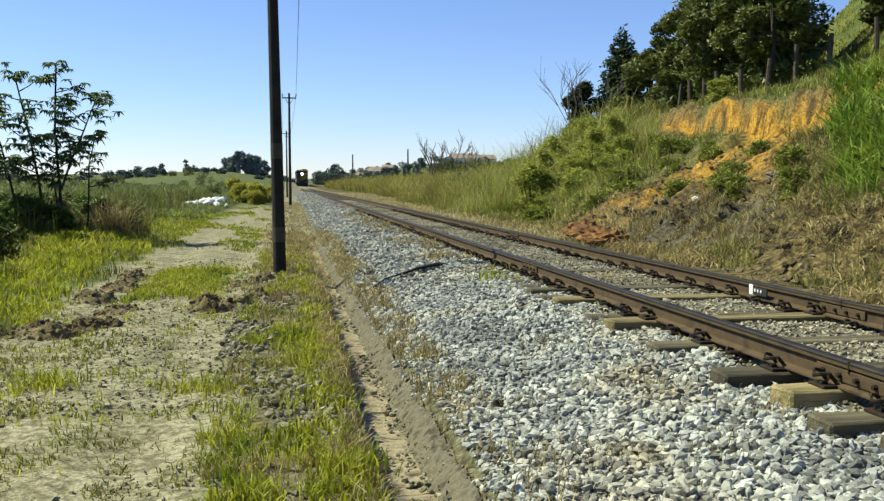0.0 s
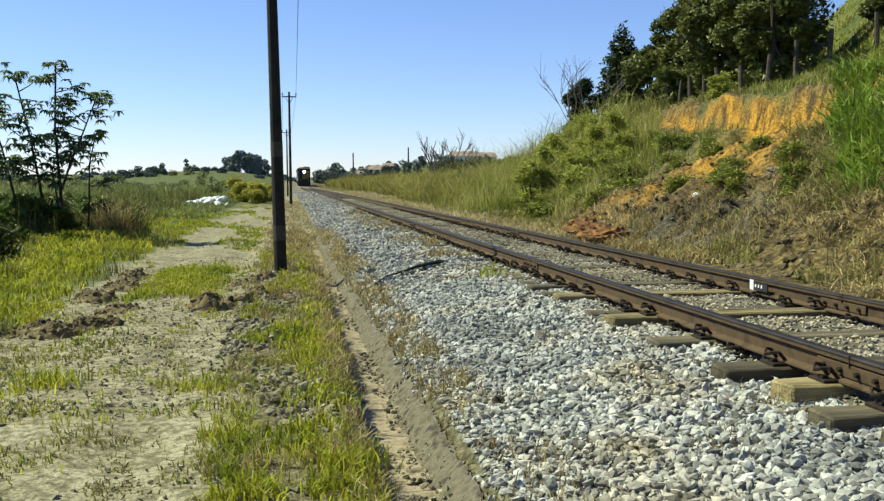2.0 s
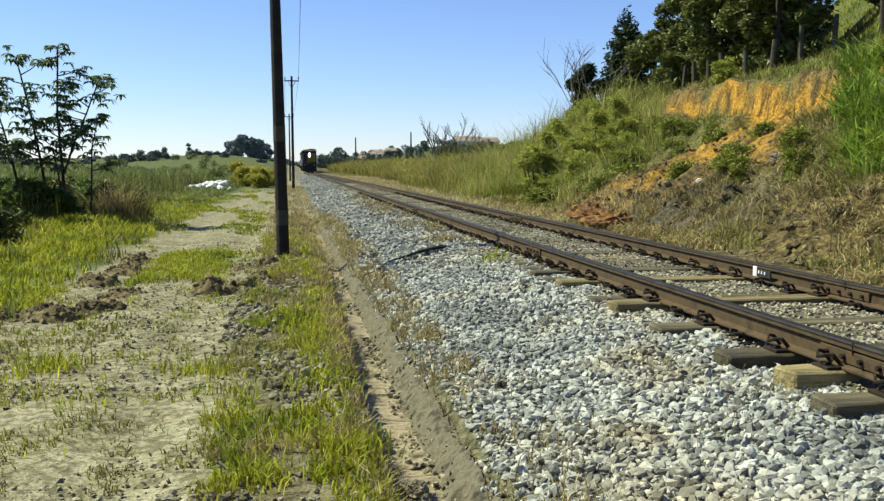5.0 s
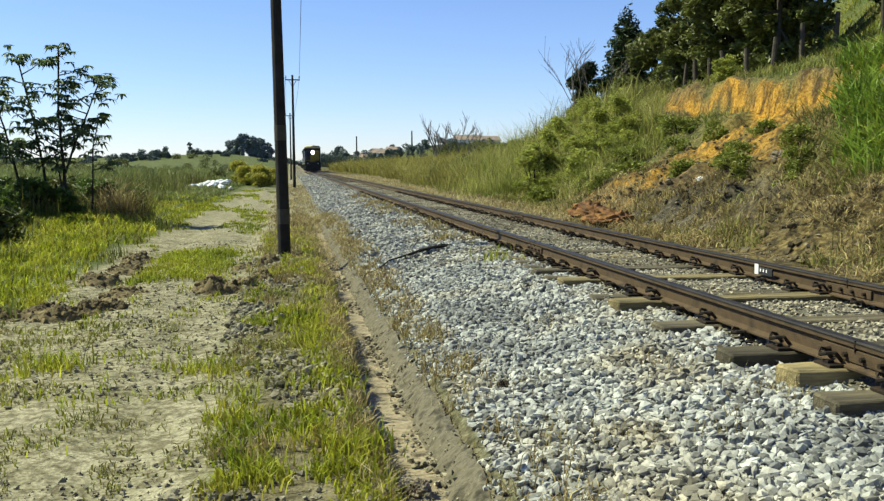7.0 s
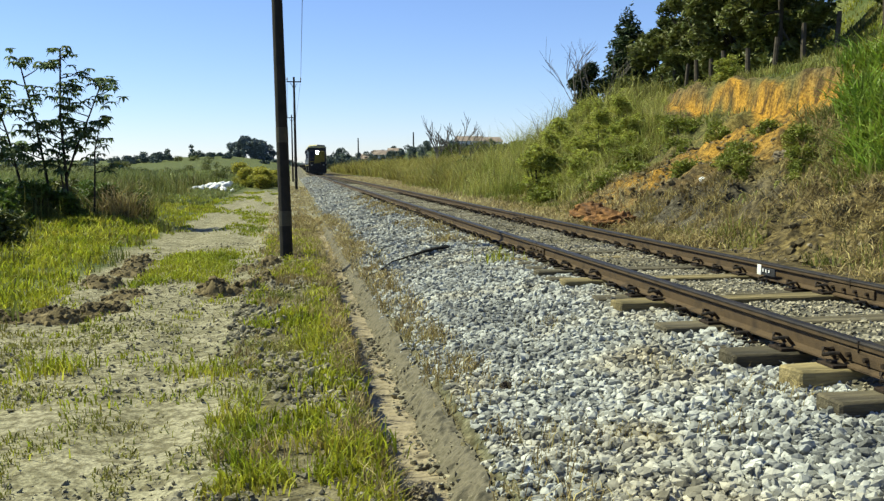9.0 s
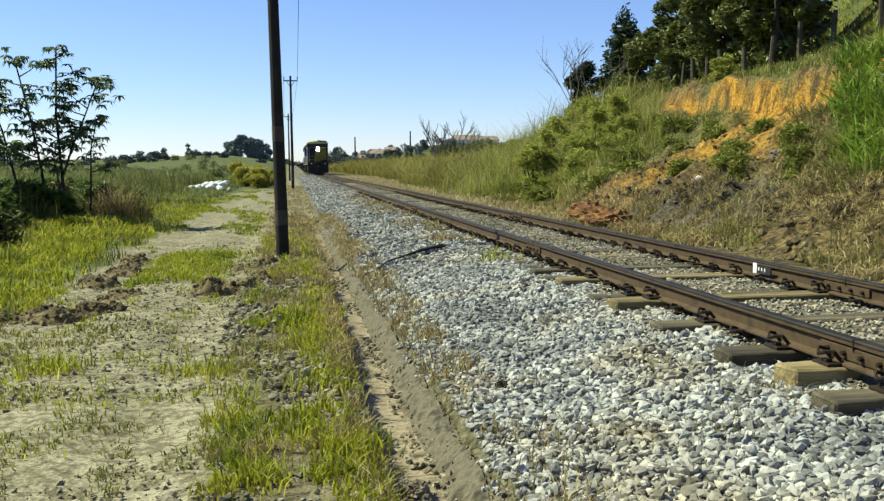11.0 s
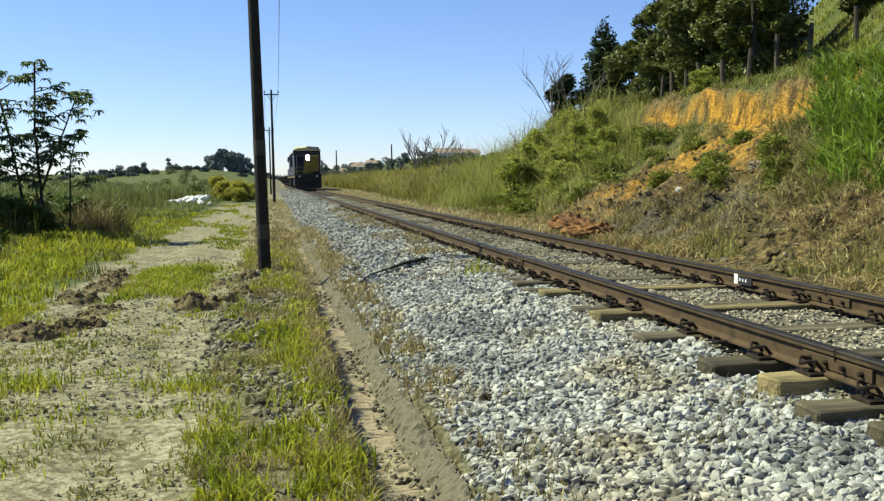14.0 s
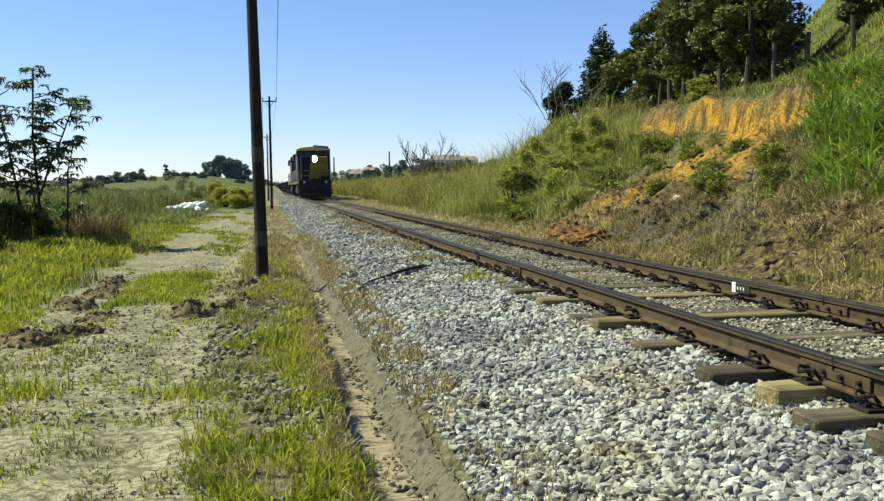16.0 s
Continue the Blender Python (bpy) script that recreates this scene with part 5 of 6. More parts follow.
    p, s = tufted(900, 18, 0.12, 6.6, 13.0, 8, 27, r, 1.0)
    p, s = keep(p, s, fbm(p[:, 0] * 1.1, p[:, 1] * 1.1, 153, 4), 0.50, 0.60)
    blades("bank_weeds", p, r.uniform(0.08, 0.30, len(p)), w(p, 0.005), M_SCRUB, "dull dark weeds in hollows of the bank", "weeds", 1.2, 34)
    # dull tall weeds behind the slender tree
    y = 22 + 62 * r.uniform(0, 1, 42000) ** 1.4
    x = -4.5 - 0.03 * (y - 23) - r.uniform(0, 1, 42000) ** 1.1 * 0.5 * y
    p = np.stack([x, y, height(x, y)], -1)
    p, s = keep(p, x, fbm(x * 0.45, y * 0.3, 191, 4) + 0.10 * smooth(5, 8, -x), 0.42, 0.54)
    blades("field_weeds", p, r.uniform(0.3, 1.15, len(p)) * (0.4 + 0.6 * smooth(4.5, 7, -p[:, 0])), 0.006 + 0.0003 * p[:, 1], M_SCRUB, "tall dull green and brown weeds in the field", "weeds", 0.5, 17)
    p, s = tufted(600, 22, 0.24, 19, 36, 25, 52, r, 1.0)
    blades("pasture_grass", p, r.uniform(0.10, 0.30, len(p)), w(p, 0.008), M_FIELD, "sunlit green pasture grass above the fence", "grass", 1.0, 24)
    y = r.uniform(17, 40, 1500)
    x = lip_x(y) + 0.22 + np.abs(r.normal(0.0, 0.25, 1500))
    p = np.stack([x, y, height(x, y)], -1)
    blades("lip_grass", p, r.uniform(0.06, 0.2, len(p)), w(p, 0.003), M_BANKGRASS, "ragged grass hanging over the cut edge", "grass", 1.3, 27)
    # feathery tall growth on the far shoulder of the bank
    p, s = tufted(700, 34, 0.3, 8.5, 20, 27, 68, r, 1.0)
    to_lip = p[:, 0] - lip_x(p[:, 1])
    p, s = keep(p, s, -to_lip + 2.5 * smooth(36, 42, p[:, 1]), 0.6, 1.4)
    blades("tall_bank_grass", p, s * r.uniform(0.35, 1.15, len(p)) * (1 + 0.7 * smooth(38, 50, p[:, 1])), r.uniform(0.012, 0.028, len(p)), M_BANKGRASS, "tall feathery yellow-green grass on the bank", "grass", 0.8, 15)
    p, s = tufted(230, 60, 0.32, 12, 18.5, 38, 64, r, 1.0)
    ok = np.abs(p[:, 0] - (13.6 + 0.16 * (p[:, 1] - 42))) < 2.0
    p, s = p[ok], s[ok]
    blades("grass_plumes", p, s * r.uniform(0.8, 2.3, len(p)), r.uniform(0.012, 0.03, len(p)), M_PLUME, "tall arching yellow-green plume grass on the bank", "grass", 0.75, 22)
    y = np.repeat(r.uniform(36, 60, 380), 60)
    x = np.repeat(r.normal(0, 0.032, 380), 60) * y + 0.268 * y + r.normal(0, 0.28, len(y))
    y = y + r.normal(0, 0.28, len(y))
    p = np.stack([x, y, height(x, y)], -1)
    high = np.repeat(r.uniform(0.5, 1.0, 380) ** 1.3 * r.choice([2.2, 3.1, 3.9], 380), 60) * (1 - 0.4 * (1 - smooth(38, 46, y)))
    blades("shoulder_plumes", p, high * r.uniform(0.4, 1.05, len(p)), r.uniform(0.008, 0.018, len(p)), M_PLUME, "tall feathery plume grass on the shoulder of the bank", "grass", 0.7, 35)
    y = np.repeat(r.uniform(26, 42, 260), 40)
    x = np.repeat(r.uniform(0.29, 0.42, 260), 40) * y + r.normal(0, 0.2, len(y))
    y = y + r.normal(0, 0.2, len(y))
    ok = (x > foot_x(y) + 0.4) & (x < lip_x(y) - 0.3) & (slip_of(x, y) < 0.5)
    p = np.stack([x, y, height(x, y)], -1)[ok]
    blades("slope_grass", p, r.uniform(0.25, 1.0, len(p)), r.uniform(0.006, 0.014, len(p)), M_PLUME, "arching yellow-green grass between the bushes of the slope", "grass", 0.9, 39)
    # tall bright reeds on the near bank
    p, s = tufted(1250, 30, 0.20, 8.8, 16.5, 11.5, 21.5, r)
    edge = (p[:, 0] - 8.75) - (p[:, 1] - 13.3) / 1.95 + 1.5 * (fbm(p[:, 0] * 0.8, p[:, 1] * 0.8, 161, 3) - 0.5)
    p, s = keep(p, s, np.minimum(edge, 2.5 * (fbm(p[:, 0] * 1.4, p[:, 1] * 1.4, 163, 3) - 0.12)), 0.25, 0.75)
    blades("tall_reeds", p, s * r.uniform(0.25, 0.75, len(p)), r.uniform(0.014, 0.036, len(p)), M_REEDGREEN, "tall bright green broad-leaved reed grass on the bank", "reeds", 1.35, 11)
    p, s = tufted(420, 16, 0.2, 8.6, 14, 12.0, 20.5, r)
    edge = (p[:, 0] - 8.7) - (p[:, 1] - 13.3) / 2.25
    p, s = keep(p, s, 1.0 - np.abs(edge - 0.2), 0.3, 0.8)
    blades("dead_reeds", p, r.uniform(0.2, 0.6, len(p)), r.uniform(0.006, 0.014, len(p)), M_SCRUB, "grey-brown dead reed leaves below the green growth", "reeds", 2.0, 31)
    # reeds beyond the track, far along
    y = 46 + 200 * r.uniform(0, 1, 70000) ** 1.5
    x = 7.8 + 2.5 * smooth(60, 120, y) + 3 * (fbm(y * 0.08, y * 0, 173, 3) - 0.4) + r.uniform(0, 1, 70000) ** 1.2 * 0.26 * y
    p = np.stack([x, y, height(x, y)], -1)
    blades("line_side_reeds", p, (0.4 + 1.7 * fbm(x * 0.2, y * 0.1, 171)) * r.uniform(0.4, 1.1, len(p)) * (1 + 0.95 * smooth(70, 125, y)), 0.008 + y * 0.00028, M_REED, "tall yellow-green grass beside the railway line", "reeds", 1.1, 12)
    p, s = tufted(1500, 18, 0.2, 5.7, 9.5, 20, 120, r, 1.3)
    blades("line_side_dry_grass", p, r.uniform(0.05, 0.22, len(p)), w(p), M_PALESTRAW, "low dry grass on the earth beside the sleepers", "grass", 1.2, 19)
    # dry tufts in the ballast by the near rail
    p, s = tufted(190, 18, 0.09, 2.4, 3.2, 10.5, 40, r, 1.3)
    p, s = keep(p, s, fbm(p[:, 0] * 0.8, p[:, 1] * 0.35, 181, 3) + 0.12 * smooth(12, 16, p[:, 1]), 0.46, 0.58)
    blades("ballast_weeds", p, r.uniform(0.06, 0.2, len(p)), w(p, 0.003), M_DRY, "dry weeds in the ballast beside the rail", "weeds", 1.0, 13)


grasses()


def tuft(x, y, n, tall, wide, material, label, seed, spread=0.16):
    rng = np.random.default_rng(seed)
    p = np.stack([rng.normal(0, spread, n), rng.normal(0, spread, n), np.zeros(n)], -1)
    t = new("grass_tuft")
    t.location = on_ground(x, y)
    blades("leaves", p, rng.uniform(0.35, 1.0, n) * tall, np.full(n, wide), material, "", "", 1.0, seed, parent=t)
    tagged(t, label, "grass tuft", group="grass tufts beside the path")


for i, (x, y, n, tall, s) in enumerate([(-1.88, 7.5, 260, 0.26, 0.17), (-2.2, 7.3, 90, 0.16, 0.14), (-0.72, 7.35, 200, 0.17, 0.16), (-0.45, 7.1, 160, 0.16, 0.14), (-1.35, 6.3, 50, 0.1, 0.16),
                                        (-1.75, 6.4, 80, 0.1, 0.2), (-1.0, 6.6, 40, 0.09, 0.14), (-1.5, 5.3, 60, 0.08, 0.2), (-2.0, 5.0, 90, 0.12, 0.2), (0.05, 5.2, 220, 0.2, 0.16), (0.2, 6.3, 200, 0.2, 0.15),
                                        (-0.15, 4.5, 160, 0.2, 0.15), (0.25, 7.9, 200, 0.18, 0.16), (0.15, 9.6, 240, 0.2, 0.2), (0.30, 4.8, 180, 0.24, 0.13)]):
    tuft(x, y, int(n * 0.8), tall * 0.8, 0.0065, M_GREEN, "bright green grass tuft on bare earth", 60 + i, s * 0.85)
for i, (x, y) in enumerate([(2.75, 12.0), (1.25, 8.2), (1.12, 6.6), (1.55, 5.9), (1.2, 12.6), (1.3, 14.4), (2.75, 4.95), (2.95, 4.75), (1.05, 10.3), (1.75, 4.6), (1.35, 4.4), (1.5, 4.9), (2.35, 4.35), (2.55, 5.6), (2.2, 7.6), (1.4, 7.0)]):
    tuft(x, y, 80, 0.14 if i else 0.28, 0.003 if i else 0.006, M_DRY if i else M_GREEN, "dry straw tuft among the ballast stones" if i else "green weed tuft beside the rail", 90 + i, 0.13)


# ================= stones and clods =================
def all_stones():
    r = np.random.default_rng(77)
    near = scatter(27000, 1.06, 3.2, 2.9, 12.5, r, 1.25)
    far = np.concatenate([scatter(5000, 0.98, 3.2, -8, 2.9, r), scatter(30000, 1.06, 3.2, 12.5, 45, r, 1.4), scatter(16000, 1.06, 3.3, 45, 130, r, 1.5)])
    for name, p, label, low, seed in (("ballast_stones", near, "grey and white crushed ballast stones", False, 5), ("far_ballast_stones", far, "grey crushed ballast stones along the line", True, 25)):
        p = p[r.uniform(0, 1, len(p)) < 0.45 + 0.55 * smooth(1.08, 1.5, p[:, 0] + 0.4 * (fbm(p[:, 0], p[:, 1], 201) - 0.5))]
        size = (0.018 + 0.027 * r.uniform(0, 1, len(p)) ** 1.5) * (1 + 0.35 * smooth(12, 40, p[:, 1]) + 0.7 * smooth(45, 90, p[:, 1])) * (1.15 if low else 0.96)
        stones(name, p, size, M_STONE, label, "ballast", seed=seed, flat=0.52, low=low)
    p = np.concatenate([scatter(3000, 3.1, 5.9, -8, 3.5, r), scatter(17000, 3.1, 5.9, 3.5, 14, r, 1.2), scatter(17000, 3.1, 5.9, 14, 60, r, 1.4)])
    stones("track_bed_stones", p, r.uniform(0.014, 0.031, len(p)), M_BEDSTONE, "dusty ballast stones between the rails", "ballast", seed=6, sink=0.4, low=True)
    p = scatter(20000, -3.0, 0.5, 3, 20, r, 1.4)
    p = p[fbm(p[:, 0] * 1.1, p[:, 1] * 0.7, 211, 4) > 0.40 + 0.14 * r.uniform(0, 1, len(p))]
    stones("path_gravel", p, 0.005 + 0.024 * r.uniform(0, 1, len(p)) ** 3.2, M_RUBBLE, "scattered gravel on the dirt path", "gravel", seed=7, low=True)
    p = scatter(8200, -0.65, 0.5, 3.2, 16, r, 1.2)
    p = p[fbm(p[:, 0] * 1.6, p[:, 1] * 1.0, 221, 4) > 0.43]
    x = r.uniform(0.85, 1.12, 1500)
    y = 13 + 27 * r.uniform(0, 1, 1500) ** 1.3
    stones("spilled_stones", np.stack([x, y, height(x, y)], -1), 0.014 + 0.022 * r.uniform(0, 1, 1500) ** 2, M_STONE, "ballast stones spilled towards the drain", "ballast", seed=16, low=True)
    stones("verge_rubble", p, 0.012 + 0.036 * r.uniform(0, 1, len(p)) ** 2, M_RUBBLE, "broken dark rubble along the verge", "rubble", seed=8)
    x = r.uniform(0.52, 0.86, 2600)
    y = r.uniform(3.5, 18, 2600)
    p = np.stack([x, y, np.full(2600, -0.18)], -1)[fbm(x * 2, y * 0.9, 231, 3) > 0.48]
    stones("drain_stones", p, 0.006 + 0.028 * r.uniform(0, 1, len(p)) ** 2.5, M_RUBBLE, "stones and debris on the drain floor", "stones", seed=9)
    p = scatter(4200, 0.90, 1.26, 3, 22, r, 1.3)
    p = p[fbm(p[:, 0] * 2, p[:, 1] * 1.1, 233, 3) > 0.55 - 0.9 * (p[:, 0] - 0.90)]
    stones("drain_edge_gravel", p, 0.008 + 0.026 * r.uniform(0, 1, len(p)) ** 2, M_STONE, "dirty gravel spilling over the drain edge", "gravel", seed=12)
    x = r.uniform(0.80, 1.0, 2200)
    p = np.stack([x, r.uniform(3.2, 18, 2200), -0.19 + (x - 0.80) / 0.18 * 0.15], -1)
    stones("wall_crumbs", p, 0.005 + 0.016 * r.uniform(0, 1, len(p)) ** 2, M_RUBBLE, "crumbs of earth on the sloping drain side", "earth", seed=14, low=True)
    p = scatter(2600, 6.6, 11.5, 6.5, 25, r, 1.0)
    stones("bank_clods", p, 0.02 + 0.08 * r.uniform(0, 1, len(p)) ** 4, M_SOIL, "lumps of dry earth on the lower bank", "earth", flat=0.8, seed=15, sink=0.45)
    p = scatter(3000, 6.4, 12.5, 7, 28, r, 1.0)
    stones("bank_stones", p, 0.012 + 0.04 * r.uniform(0, 1, len(p)) ** 3, M_ROCK, "loose stones on the earth bank", "stones", seed=10, low=True)


all_stones()


def heap(name, x, y, rx, ry, rz, label, seed, material, turn=0.0, category="earth clod"):
    """A crumbly lump with a broken outline."""
    bm = bmesh.new()
    bmesh.ops.create_icosphere(bm, subdivisions=4, radius=1)
    for v in bm.verts:
        n = v.co.normalized()
        k = 1 + 0.40 * noise.noise(n * 2.1 + Vector((seed, 0, 0))) + 0.26 * noise.noise(n * 5.3 + Vector((0, seed, 0))) + 0.14 * noise.noise(n * 12)
        v.co = Vector((n.x * rx, n.y * ry, n.z * rz)) * k
    me = bpy.data.meshes.new(name)
    bm.to_mesh(me)
    bm.free()
    me.materials.append(material)
    ob = new(name, me)
    ob.matrix_basis = pose(*on_ground(x, y, rz * 0.15), 0, 0, turn)
    return tagged(ob, label, category)


def crumbled(name, x, y, rx, ry, rz, label, seed):
    """A rough mound of broken earth with loose lumps on it, one mesh."""
    rng = np.random.default_rng(seed)
    k = 32
    u, v = np.meshgrid(np.linspace(-1, 1, k), np.linspace(-1, 1, k))
    px, py = x + u * rx * 1.15, y + v * ry * 1.15
    q = np.sqrt(u * u + v * v) + 0.5 * (fbm(u * 2 + seed, v * 2, seed, 3) - 0.5)
    top = rz * (1 - smooth(0.15, 1.0, q)) * (0.25 + 1.5 * fbm(px * 7, py * 7, seed + 3, 4)) - 0.02
    verts = np.stack([px, py, height(px, py) + top], -1).reshape(-1, 3)
    idx = np.arange(k * k).reshape(k, k)
    faces = np.stack([idx[:-1, :-1], idx[:-1, 1:], idx[1:, 1:], idx[1:, :-1]], -1).reshape(-1, 4).tolist()
    n = 150
    a, w = rng.uniform(0, 2 * math.pi, n), np.sqrt(rng.uniform(0, 1, n))
    ix, iy = ((np.cos(a) * w + 1) / 2 * (k - 1)).astype(int), ((np.sin(a) * w + 1) / 2 * (k - 1)).astype(int)
    base = verts.reshape(k, k, 3)[iy, ix]
    size = (0.010 + 0.045 * rng.uniform(0, 1, n) ** 3) * (0.5 + rz * 3)
    lump = np.einsum("nij,nkj->nki", turns(n, rng), ICO_V[None] * (1 + rng.uniform(-0.3, 0.3, (n, 12, 1))) * size[:, None, None]) + base[:, None, :]
    faces += (ICO_F[None] + k * k + 12 * np.arange(n)[:, None, None]).reshape(-1, 3).tolist()
    ob = tagged(link_mesh(name, np.concatenate([verts, lump.reshape(-1, 3)]), faces, M_CLOD), label, "earth heap")
    ob["group"] = "earth heaps along the path"


for i, (x, y, rx, ry, rz) in enumerate([(-2.6, 10.2, 0.42, 0.30, 0.15), (-2.15, 10.6, 0.30, 0.24, 0.15), (-3.0, 10.1, 0.3, 0.25, 0.10), (-2.15, 11.9, 0.30, 0.5, 0.10), (-2.65, 13.2, 0.3, 0.5, 0.12), (-2.5, 14.6, 0.3, 0.6, 0.12),
                                        (-2.6, 16.2, 0.3, 0.6, 0.12), (-0.95, 12.0, 0.36, 0.32, 0.20), (-0.62, 12.15, 0.22, 0.2, 0.14), (-0.75, 14.6, 0.25, 0.2, 0.08), (-0.45, 12.9, 0.2, 0.4, 0.12), (-0.4, 15.0, 0.22, 0.5, 0.14), (0.05, 15.6, 0.25, 0.3, 0.1)]):
    crumbled("earth_clod", x, y, rx, ry, rz, "crumbling brown earth heap beside the dirt path", 31 + i)
heap("boulder", 9.95, 17.3, 0.24, 0.2, 0.16, "pale boulder lying on the orange earth bank", 5.5, M_ROCK, 20, "boulder")
heap("boulder", 9.35, 19.7, 0.14, 0.12, 0.1, "small pale boulder on the bank", 7.5, M_ROCK, 60, "boulder")
for i, (x, y) in enumerate([(6.85, 19.2), (6.95, 20.2), (7.15, 21.2), (6.8, 18.4)]):
    heap("fallen_earth", x, y, 0.42, 0.5, 0.28, "fallen orange brown earth at the foot of the bank", 2.3 * i + 1, mat("orange_earth", [(0.08, 0.042, 0.02), (0.18, 0.085, 0.03), (0.26, 0.13, 0.04)], 4, 30, 0.95, 0.5), 35 * i, "earth heap")
def sack(x, y, dz, size, turn, tilt, seed):
    """A slack white sack: a pinched, creased bag with corners."""
    bm = bmesh.new()
    bmesh.ops.create_icosphere(bm, subdivisions=3, radius=1)
    for v in bm.verts:
        n = v.co.normalized()
        pinch = 1 - 0.45 * smooth(0.35, 1.0, abs(n.y))
        k = 1 + 0.30 * noise.noise(n * 1.6 + Vector((seed, 0, 0))) + 0.30 * abs(noise.noise(n * 4.1 + Vector((0, seed, 0)))) + 0.10 * noise.noise(n * 9)
        v.co = Vector((n.x * 0.75 * pinch, n.y * 1.35, n.z * 0.55)) * float(k) * size
    me = bpy.data.meshes.new("sack")
    bm.to_mesh(me)
    bm.free()
    me.materials.append(M_WHITE)
    ob = new("sack", me)
    ob.matrix_basis = pose(*on_ground(x, y, size * 0.35 + dz), tilt, 0.5 * tilt, turn)
    tagged(ob, "slack white plastic sack dumped on the grass", "sack", group="dumped white sacks")


_s = random.Random(8)
for i in range(13):
    u = i / 12
    sack(-6.15 + 2.35 * u + _s.uniform(-0.1, 0.1), 59.3 + 0.9 * (i % 3) + _s.uniform(-0.4, 0.4), 0.04 + 0.34 * u * (i % 3 > 0), _s.uniform(0.12, 0.30), _s.uniform(0, 180), _s.uniform(-30, 30), 1.7 * i)


def fallen_branch():
    """A dark rod added in place of a shadowy stripe across the slope of the ballast."""
    spine = [(0.87, 12.75), (1.05, 12.98), (1.22, 13.15), (1.45, 13.5), (1.62, 13.68), (1.85, 13.95), (2.03, 14.1), (2.25, 14.2), (2.47, 14.33)]
    b = new("fallen_branch")
    bm = bmesh.new()
    tube(bm, [on_ground(x, y, 0.05) for x, y in spine], [0.006, 0.008, 0.010, 0.012, 0.015, 0.02, 0.026, 0.03, 0.018], 8)
    part("stem", bm, M_POLE, b)
    bm = bmesh.new()
    tube(bm, [on_ground(2.2, 14.2, 0.05), on_ground(2.4, 14.36, 0.06), on_ground(2.55, 14.4, 0.05)], [0.014, 0.01, 0.006], 6)
    part("side_rod", bm, M_POLE, b)
    tagged(b, "dark rod standing in for a shaded stripe on the ballast slope", "branch")


fallen_branch()
heap("dark_stone", 1.42, 5.95, 0.055, 0.05, 0.045, "dark stone lying on the pale ballast", 4.4, M_IRON, 30, "stone")
heap("round_stone", 0.66, 4.72, 0.06, 0.055, 0.05, "smooth pale grey stone in the drain", 8.8, M_ROCK, 10, "stone").location.z = -0.15
for i, (x, y, a) in enumerate([(9.2, 33.5, 0.16), (9.0, 19.0, 0.10), (8.4, 35.5, 0.10)]):
    heap("litter_scrap", x, y, a, a * 0.7, a * 0.5, "white plastic scrap caught on the bank", 6.1 * i + 2, M_WHITE, 70 * i, "litter")
tuft(-4.85, 26.5, 420, 1.25, 0.012, M_DRY, "tall dry brown weed clump in the field", 141, 0.28)
tuft(-4.4, 27.5, 260, 0.9, 0.012, M_BANKGRASS, "tall olive weed clump in the field", 142, 0.25)


# ================= fence, far town, woods =================
def fence_posts():
    rng = random.Random(9)
    first = new("fence_post")
    bm = bmesh.new()
    tube(bm, [(0, 0, -0.3), (0.01, 0, 0.6), (0.0, 0.02, 1.35)], [0.10, 0.095, 0.085], 8)
    part("post", bm, M_POST, first)
    tagged(first, "rough dark wooden fence post on the bank", "fence post", group="fence on the bank")
    spots = [(21.2, 30.2), (19.6, 30.6), (18.4, 30.8), (17.5, 31.2), (16.9, 32), (16.7, 33.4), (16.9, 35), (17.2, 37), (17.6, 39), (18.1, 41.4), (18.6, 44), (19.2, 47), (19.8, 50)]
    for i, (x, y) in enumerate(spots):
        m = pose(*on_ground(x, y), rng.uniform(-4, 4), rng.uniform(-4, 4), rng.uniform(0, 360))
        if i:
            copy_thing(first, m)
        else:
            first.matrix_basis = m


fence_posts()


def house(x, y, w, d, tall, turn):
    z = float(height(x, y))
    h = new("house")
    h.matrix_basis = pose(x, y, z - 0.5, 0, 0, turn)
    bm = bmesh.new()
    box(bm, -w / 2, w / 2, -d / 2, d / 2, 0, tall + 0.5)
    part("wall", bm, M_PLASTER, h)
    bm = bmesh.new()
    a = [bm.verts.new((sx * (w / 2 + 0.5), sy * (d / 2 + 0.5), tall + 0.5)) for sx, sy in ((-1, -1), (1, -1), (1, 1), (-1, 1))]
    b = [bm.verts.new((sx * (w / 2 + 0.5), 0, tall + 0.5 + d * 0.25)) for sx in (-1, 1)]
    for f in ((a[0], a[1], b[1], b[0]), (a[2], a[3], b[0], b[1]), (a[1], a[2], b[1]), (a[3], a[0], b[0]), (a[3], a[2], a[1], a[0])):
        bm.faces.new(f)
    part("roof", bm, M_TILE, h, "clay tile roof")
    for k in range(2):
        bm = bmesh.new()
        box(bm, -w / 4 + k * w / 2 - 0.6, -w / 4 + k * w / 2 + 0.6, -d / 2 - 0.03, -d / 2 + 0.05, 1.6, 2.8)
        part("window", bm, M_DARKGLASS, h)
    tagged(h, "small pale house with clay tile roof in the far town", "house", group="far town")


_r = random.Random(21)
for i in range(10):
    house(28 + 1.9 * i + _r.uniform(-1, 1), 400 + 24 * (i % 3) + _r.uniform(-6, 6), _r.uniform(4.2, 6.5), _r.uniform(4.5, 6), _r.uniform(1.5, 2.4) + 0.4 * (i % 3), _r.uniform(-50, 50))
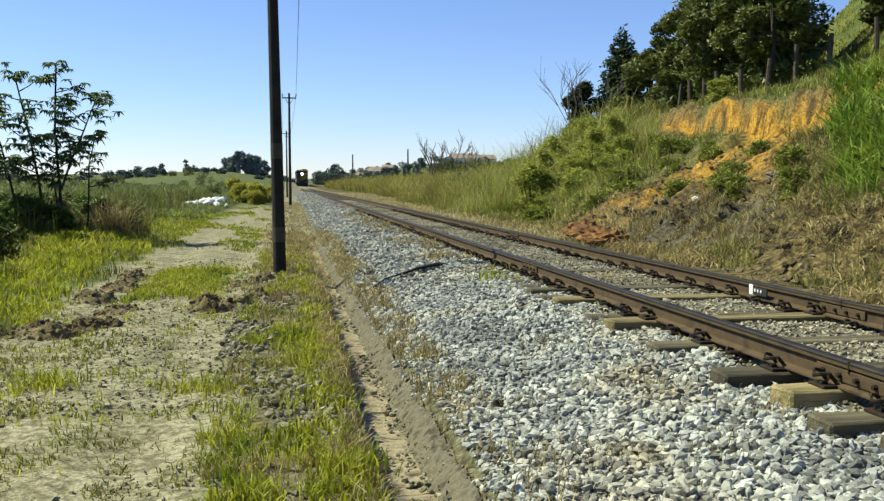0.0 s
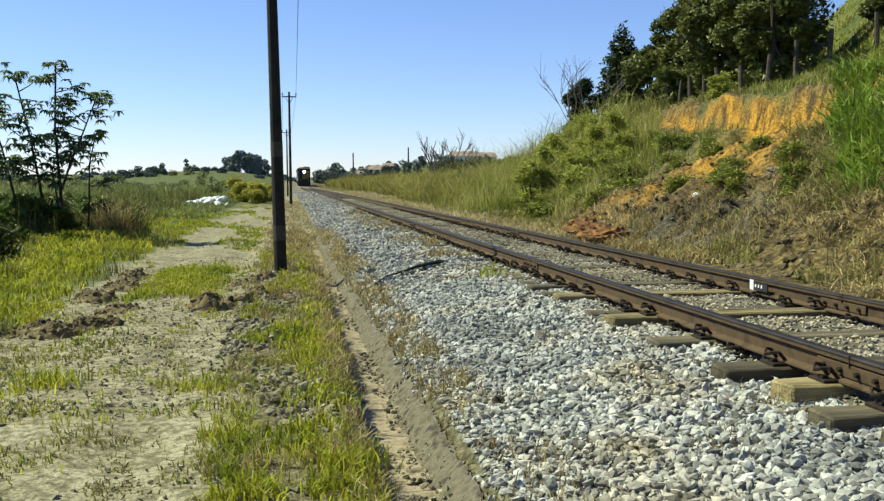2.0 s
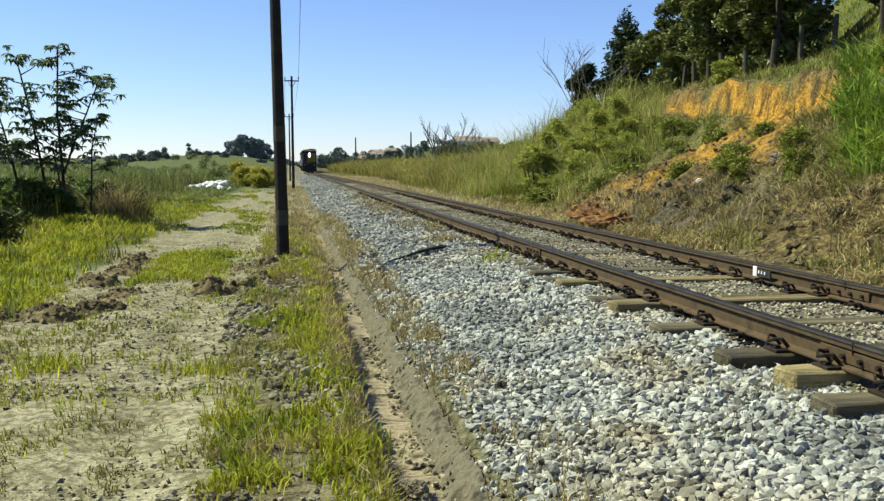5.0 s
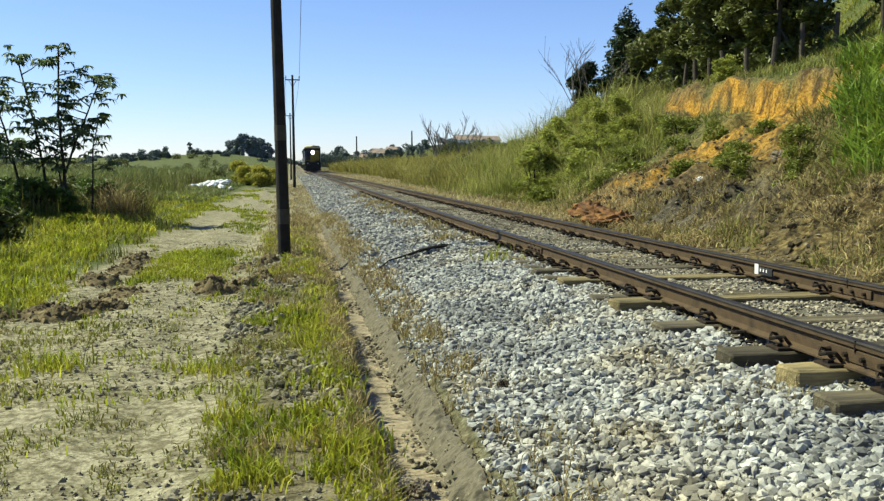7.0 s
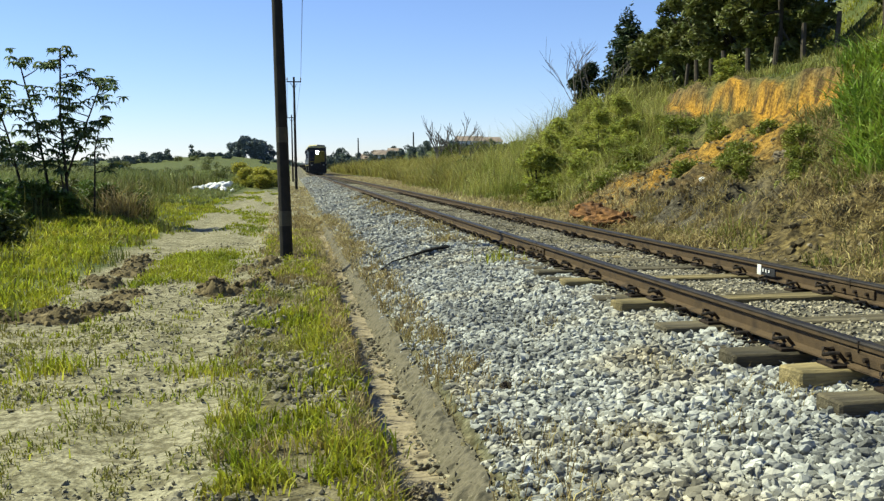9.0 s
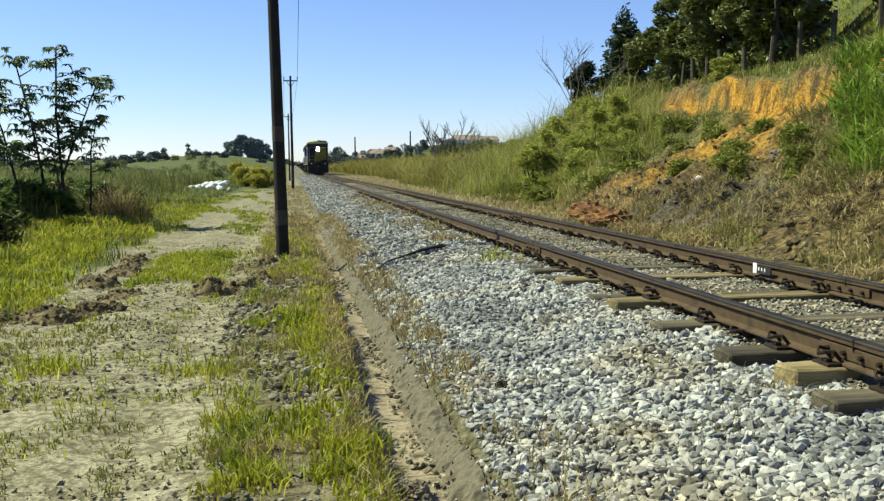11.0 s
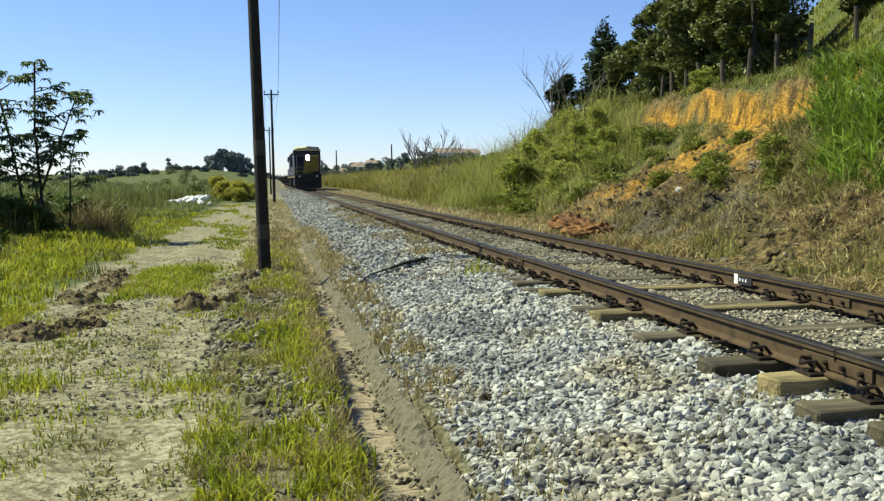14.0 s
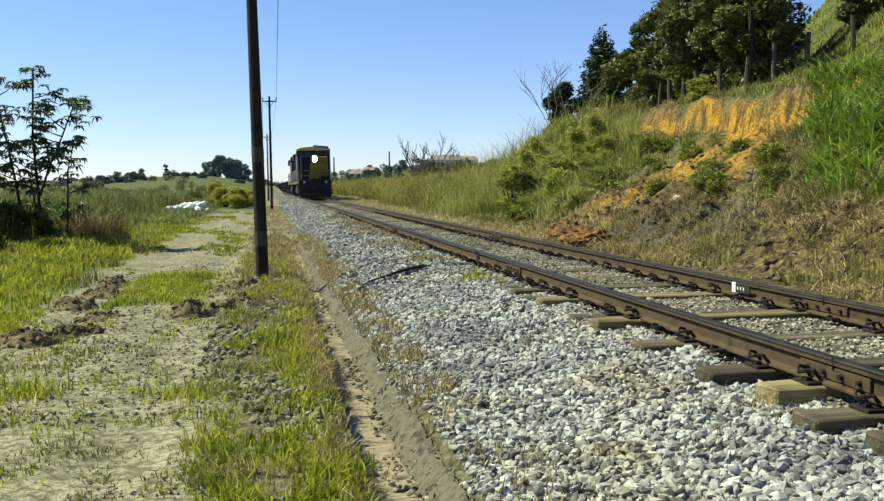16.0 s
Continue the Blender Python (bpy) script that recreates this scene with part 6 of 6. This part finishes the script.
for i in range(3):
    house(72 + 5.0 * i * 0.8 + _r.uniform(-2, 2), 360 + _r.uniform(-6, 30), _r.uniform(7, 11), _r.uniform(6, 8), _r.uniform(3, 5), _r.uniform(-35, 35))


def mast(x, y, tall, r):
    m = new("chimney")
    m.location = on_ground(x, y)
    bm = bmesh.new()
    tube(bm, [(0, 0, -0.5), (0, 0, tall * 0.5), (0, 0, tall)], [r, r * 0.85, r * 0.7], 10)
    part("flue", bm, M_POLE, m)
    tagged(m, "slim dark chimney above the far town", "chimney")


mast(56.1, 420, 9.2, 0.40)
mast(31.2, 430, 12.4, 0.40)


def woods(name, spots, leaf, seed, label, material=None, per=300):
    """A far wood: leafy clumps of many trees, one mass."""
    rng = np.random.default_rng(seed)
    blobs = []
    for x, y, tall, wide in spots:
        z = float(height(x, y))
        for _ in range(6):
            a = rng.uniform(0, 2 * math.pi)
            q = wide * rng.uniform(0, 0.6)
            rr = wide * rng.uniform(0.35, 0.6)
            blobs.append((x + q * math.cos(a), y + q * math.sin(a), z + tall * rng.uniform(0.08, 0.85), rr, rr, rr * 0.8))
    v, f = leaf_cloud(clump_points(blobs, per * len(spots), rng, 0.6), leaf, rng, 0.2, 1.3)
    tagged(link_mesh(name, v, f, material or M_FAR), label, "woods", kind="stuff")


r2 = random.Random(33)
# The grove's leaf colour carries the bluish haze of its distance.
woods("eucalyptus_wood", [(-22 + 14 * k / 20 + r2.uniform(-1, 1), 350 + r2.uniform(-10, 10), 4.5 + 4.0 * min(k / 9, 1) + r2.uniform(-1.2, 1.0), 2.6) for k in range(21)], 0.55, 3, "dense dark eucalyptus grove on the far rise", mat("haze_tinted_eucalyptus", [(0.15, 0.19, 0.20), (0.23, 0.27, 0.26)], 0.06, 2, 0.9, 0, vary="island", amount=0.35), 1500)
woods("far_tree_line", [(-170 + 170 * k / 70 + r2.uniform(-2, 2), 300 + r2.uniform(-30, 60), 0.6 + r2.uniform(-0.6, 0.8), 2.2) for k in range(71)] + [(-51 + 14 * k / 15 + r2.uniform(-1, 1), 290 + r2.uniform(-8, 8), 3.0 + r2.uniform(-1.4, 0.8), 1.7) for k in range(16)] + [(-30, 290, 5.0, 1.4), (-28.8, 291, 3.2, 1.2), (-24.5, 290, 2.6, 1.4)], 0.5, 4, "distant line of trees in a haze-tinted colour across the field", None, 700)
woods("town_trees", [(12 + 95 * k / 70 + r2.uniform(-2, 2), 330 + r2.uniform(-40, 110), 3.6 + r2.uniform(-2, 2), 2.6) for k in range(71)] + [(11 + 13 * k / 9, 330 + r2.uniform(-10, 10), 7.5 - 0.9 * abs(k - 4), 3.0) for k in range(10)] + [(24 + 26 * k / 15 + r2.uniform(-0.8, 0.8), 372 + r2.uniform(-8, 8), 2.2 + r2.uniform(-1, 1), 1.8) for k in range(16)], 0.5, 5, "dark trees among the houses of the far town", None, 900)
woods("near_town_trees", [(36 + 26 * k / 22 + r2.uniform(-2, 2), 235 + r2.uniform(-25, 25), 4.6 + r2.uniform(-1.5, 1.5), 2.8) for k in range(23)], 0.45, 6, "dark green trees below the far town", M_LEAFOLIVE, 1100)
woods("field_scrub", [(r2.uniform(-40, -6) * (0.5 + y / 120), y, r2.uniform(0.5, 1.3), r2.uniform(0.6, 1.2)) for y in [r2.uniform(55, 170) for _ in range(80)]] +
      [(r2.uniform(-70, -9) * y / 190, y, r2.uniform(0.8, 1.9), r2.uniform(1.0, 1.9)) for y in [r2.uniform(110, 290) for _ in range(110)]], 0.22, 8, "low olive scrub scattered over the open field", M_LEAFOLIVE, 320)
# Air haze is mixed into these leaves: a paler, bluer base colour.
woods("horizon_woods", [(-900 + 1800 * k / 180 + r2.uniform(-9, 9), 900 + r2.uniform(-100, 200), 4 + r2.uniform(-2, 3), 6) for k in range(181)], 1.8, 7, "woods along the horizon with haze mixed into their colour", mat("haze_tinted_woods", [(0.22, 0.27, 0.26), (0.30, 0.34, 0.32)], 0.02, 1, 0.9, 0, vary="island", amount=0.2), 110)


# ================= movement =================
def motions():
    def front(t):
        return 235.6 - 9.70 * t
    times = [0.0, 4.0, 8.0, 12.0, 16.0]
    for thing, back in TRAIN:
        walk(thing, [(t, pose(TRACK_X, front(t) + back, RAIL_Z)) for t in times])
    for w in LOCO_SETS:
        y = w.location.y
        # rolling: 9.7 m/s on wheels of 0.53 m radius
        walk(w, [(k / 15, pose(0, y, 0.53, math.degrees(9.70 * k / 15 / 0.53))) for k in range(241)])


motions()
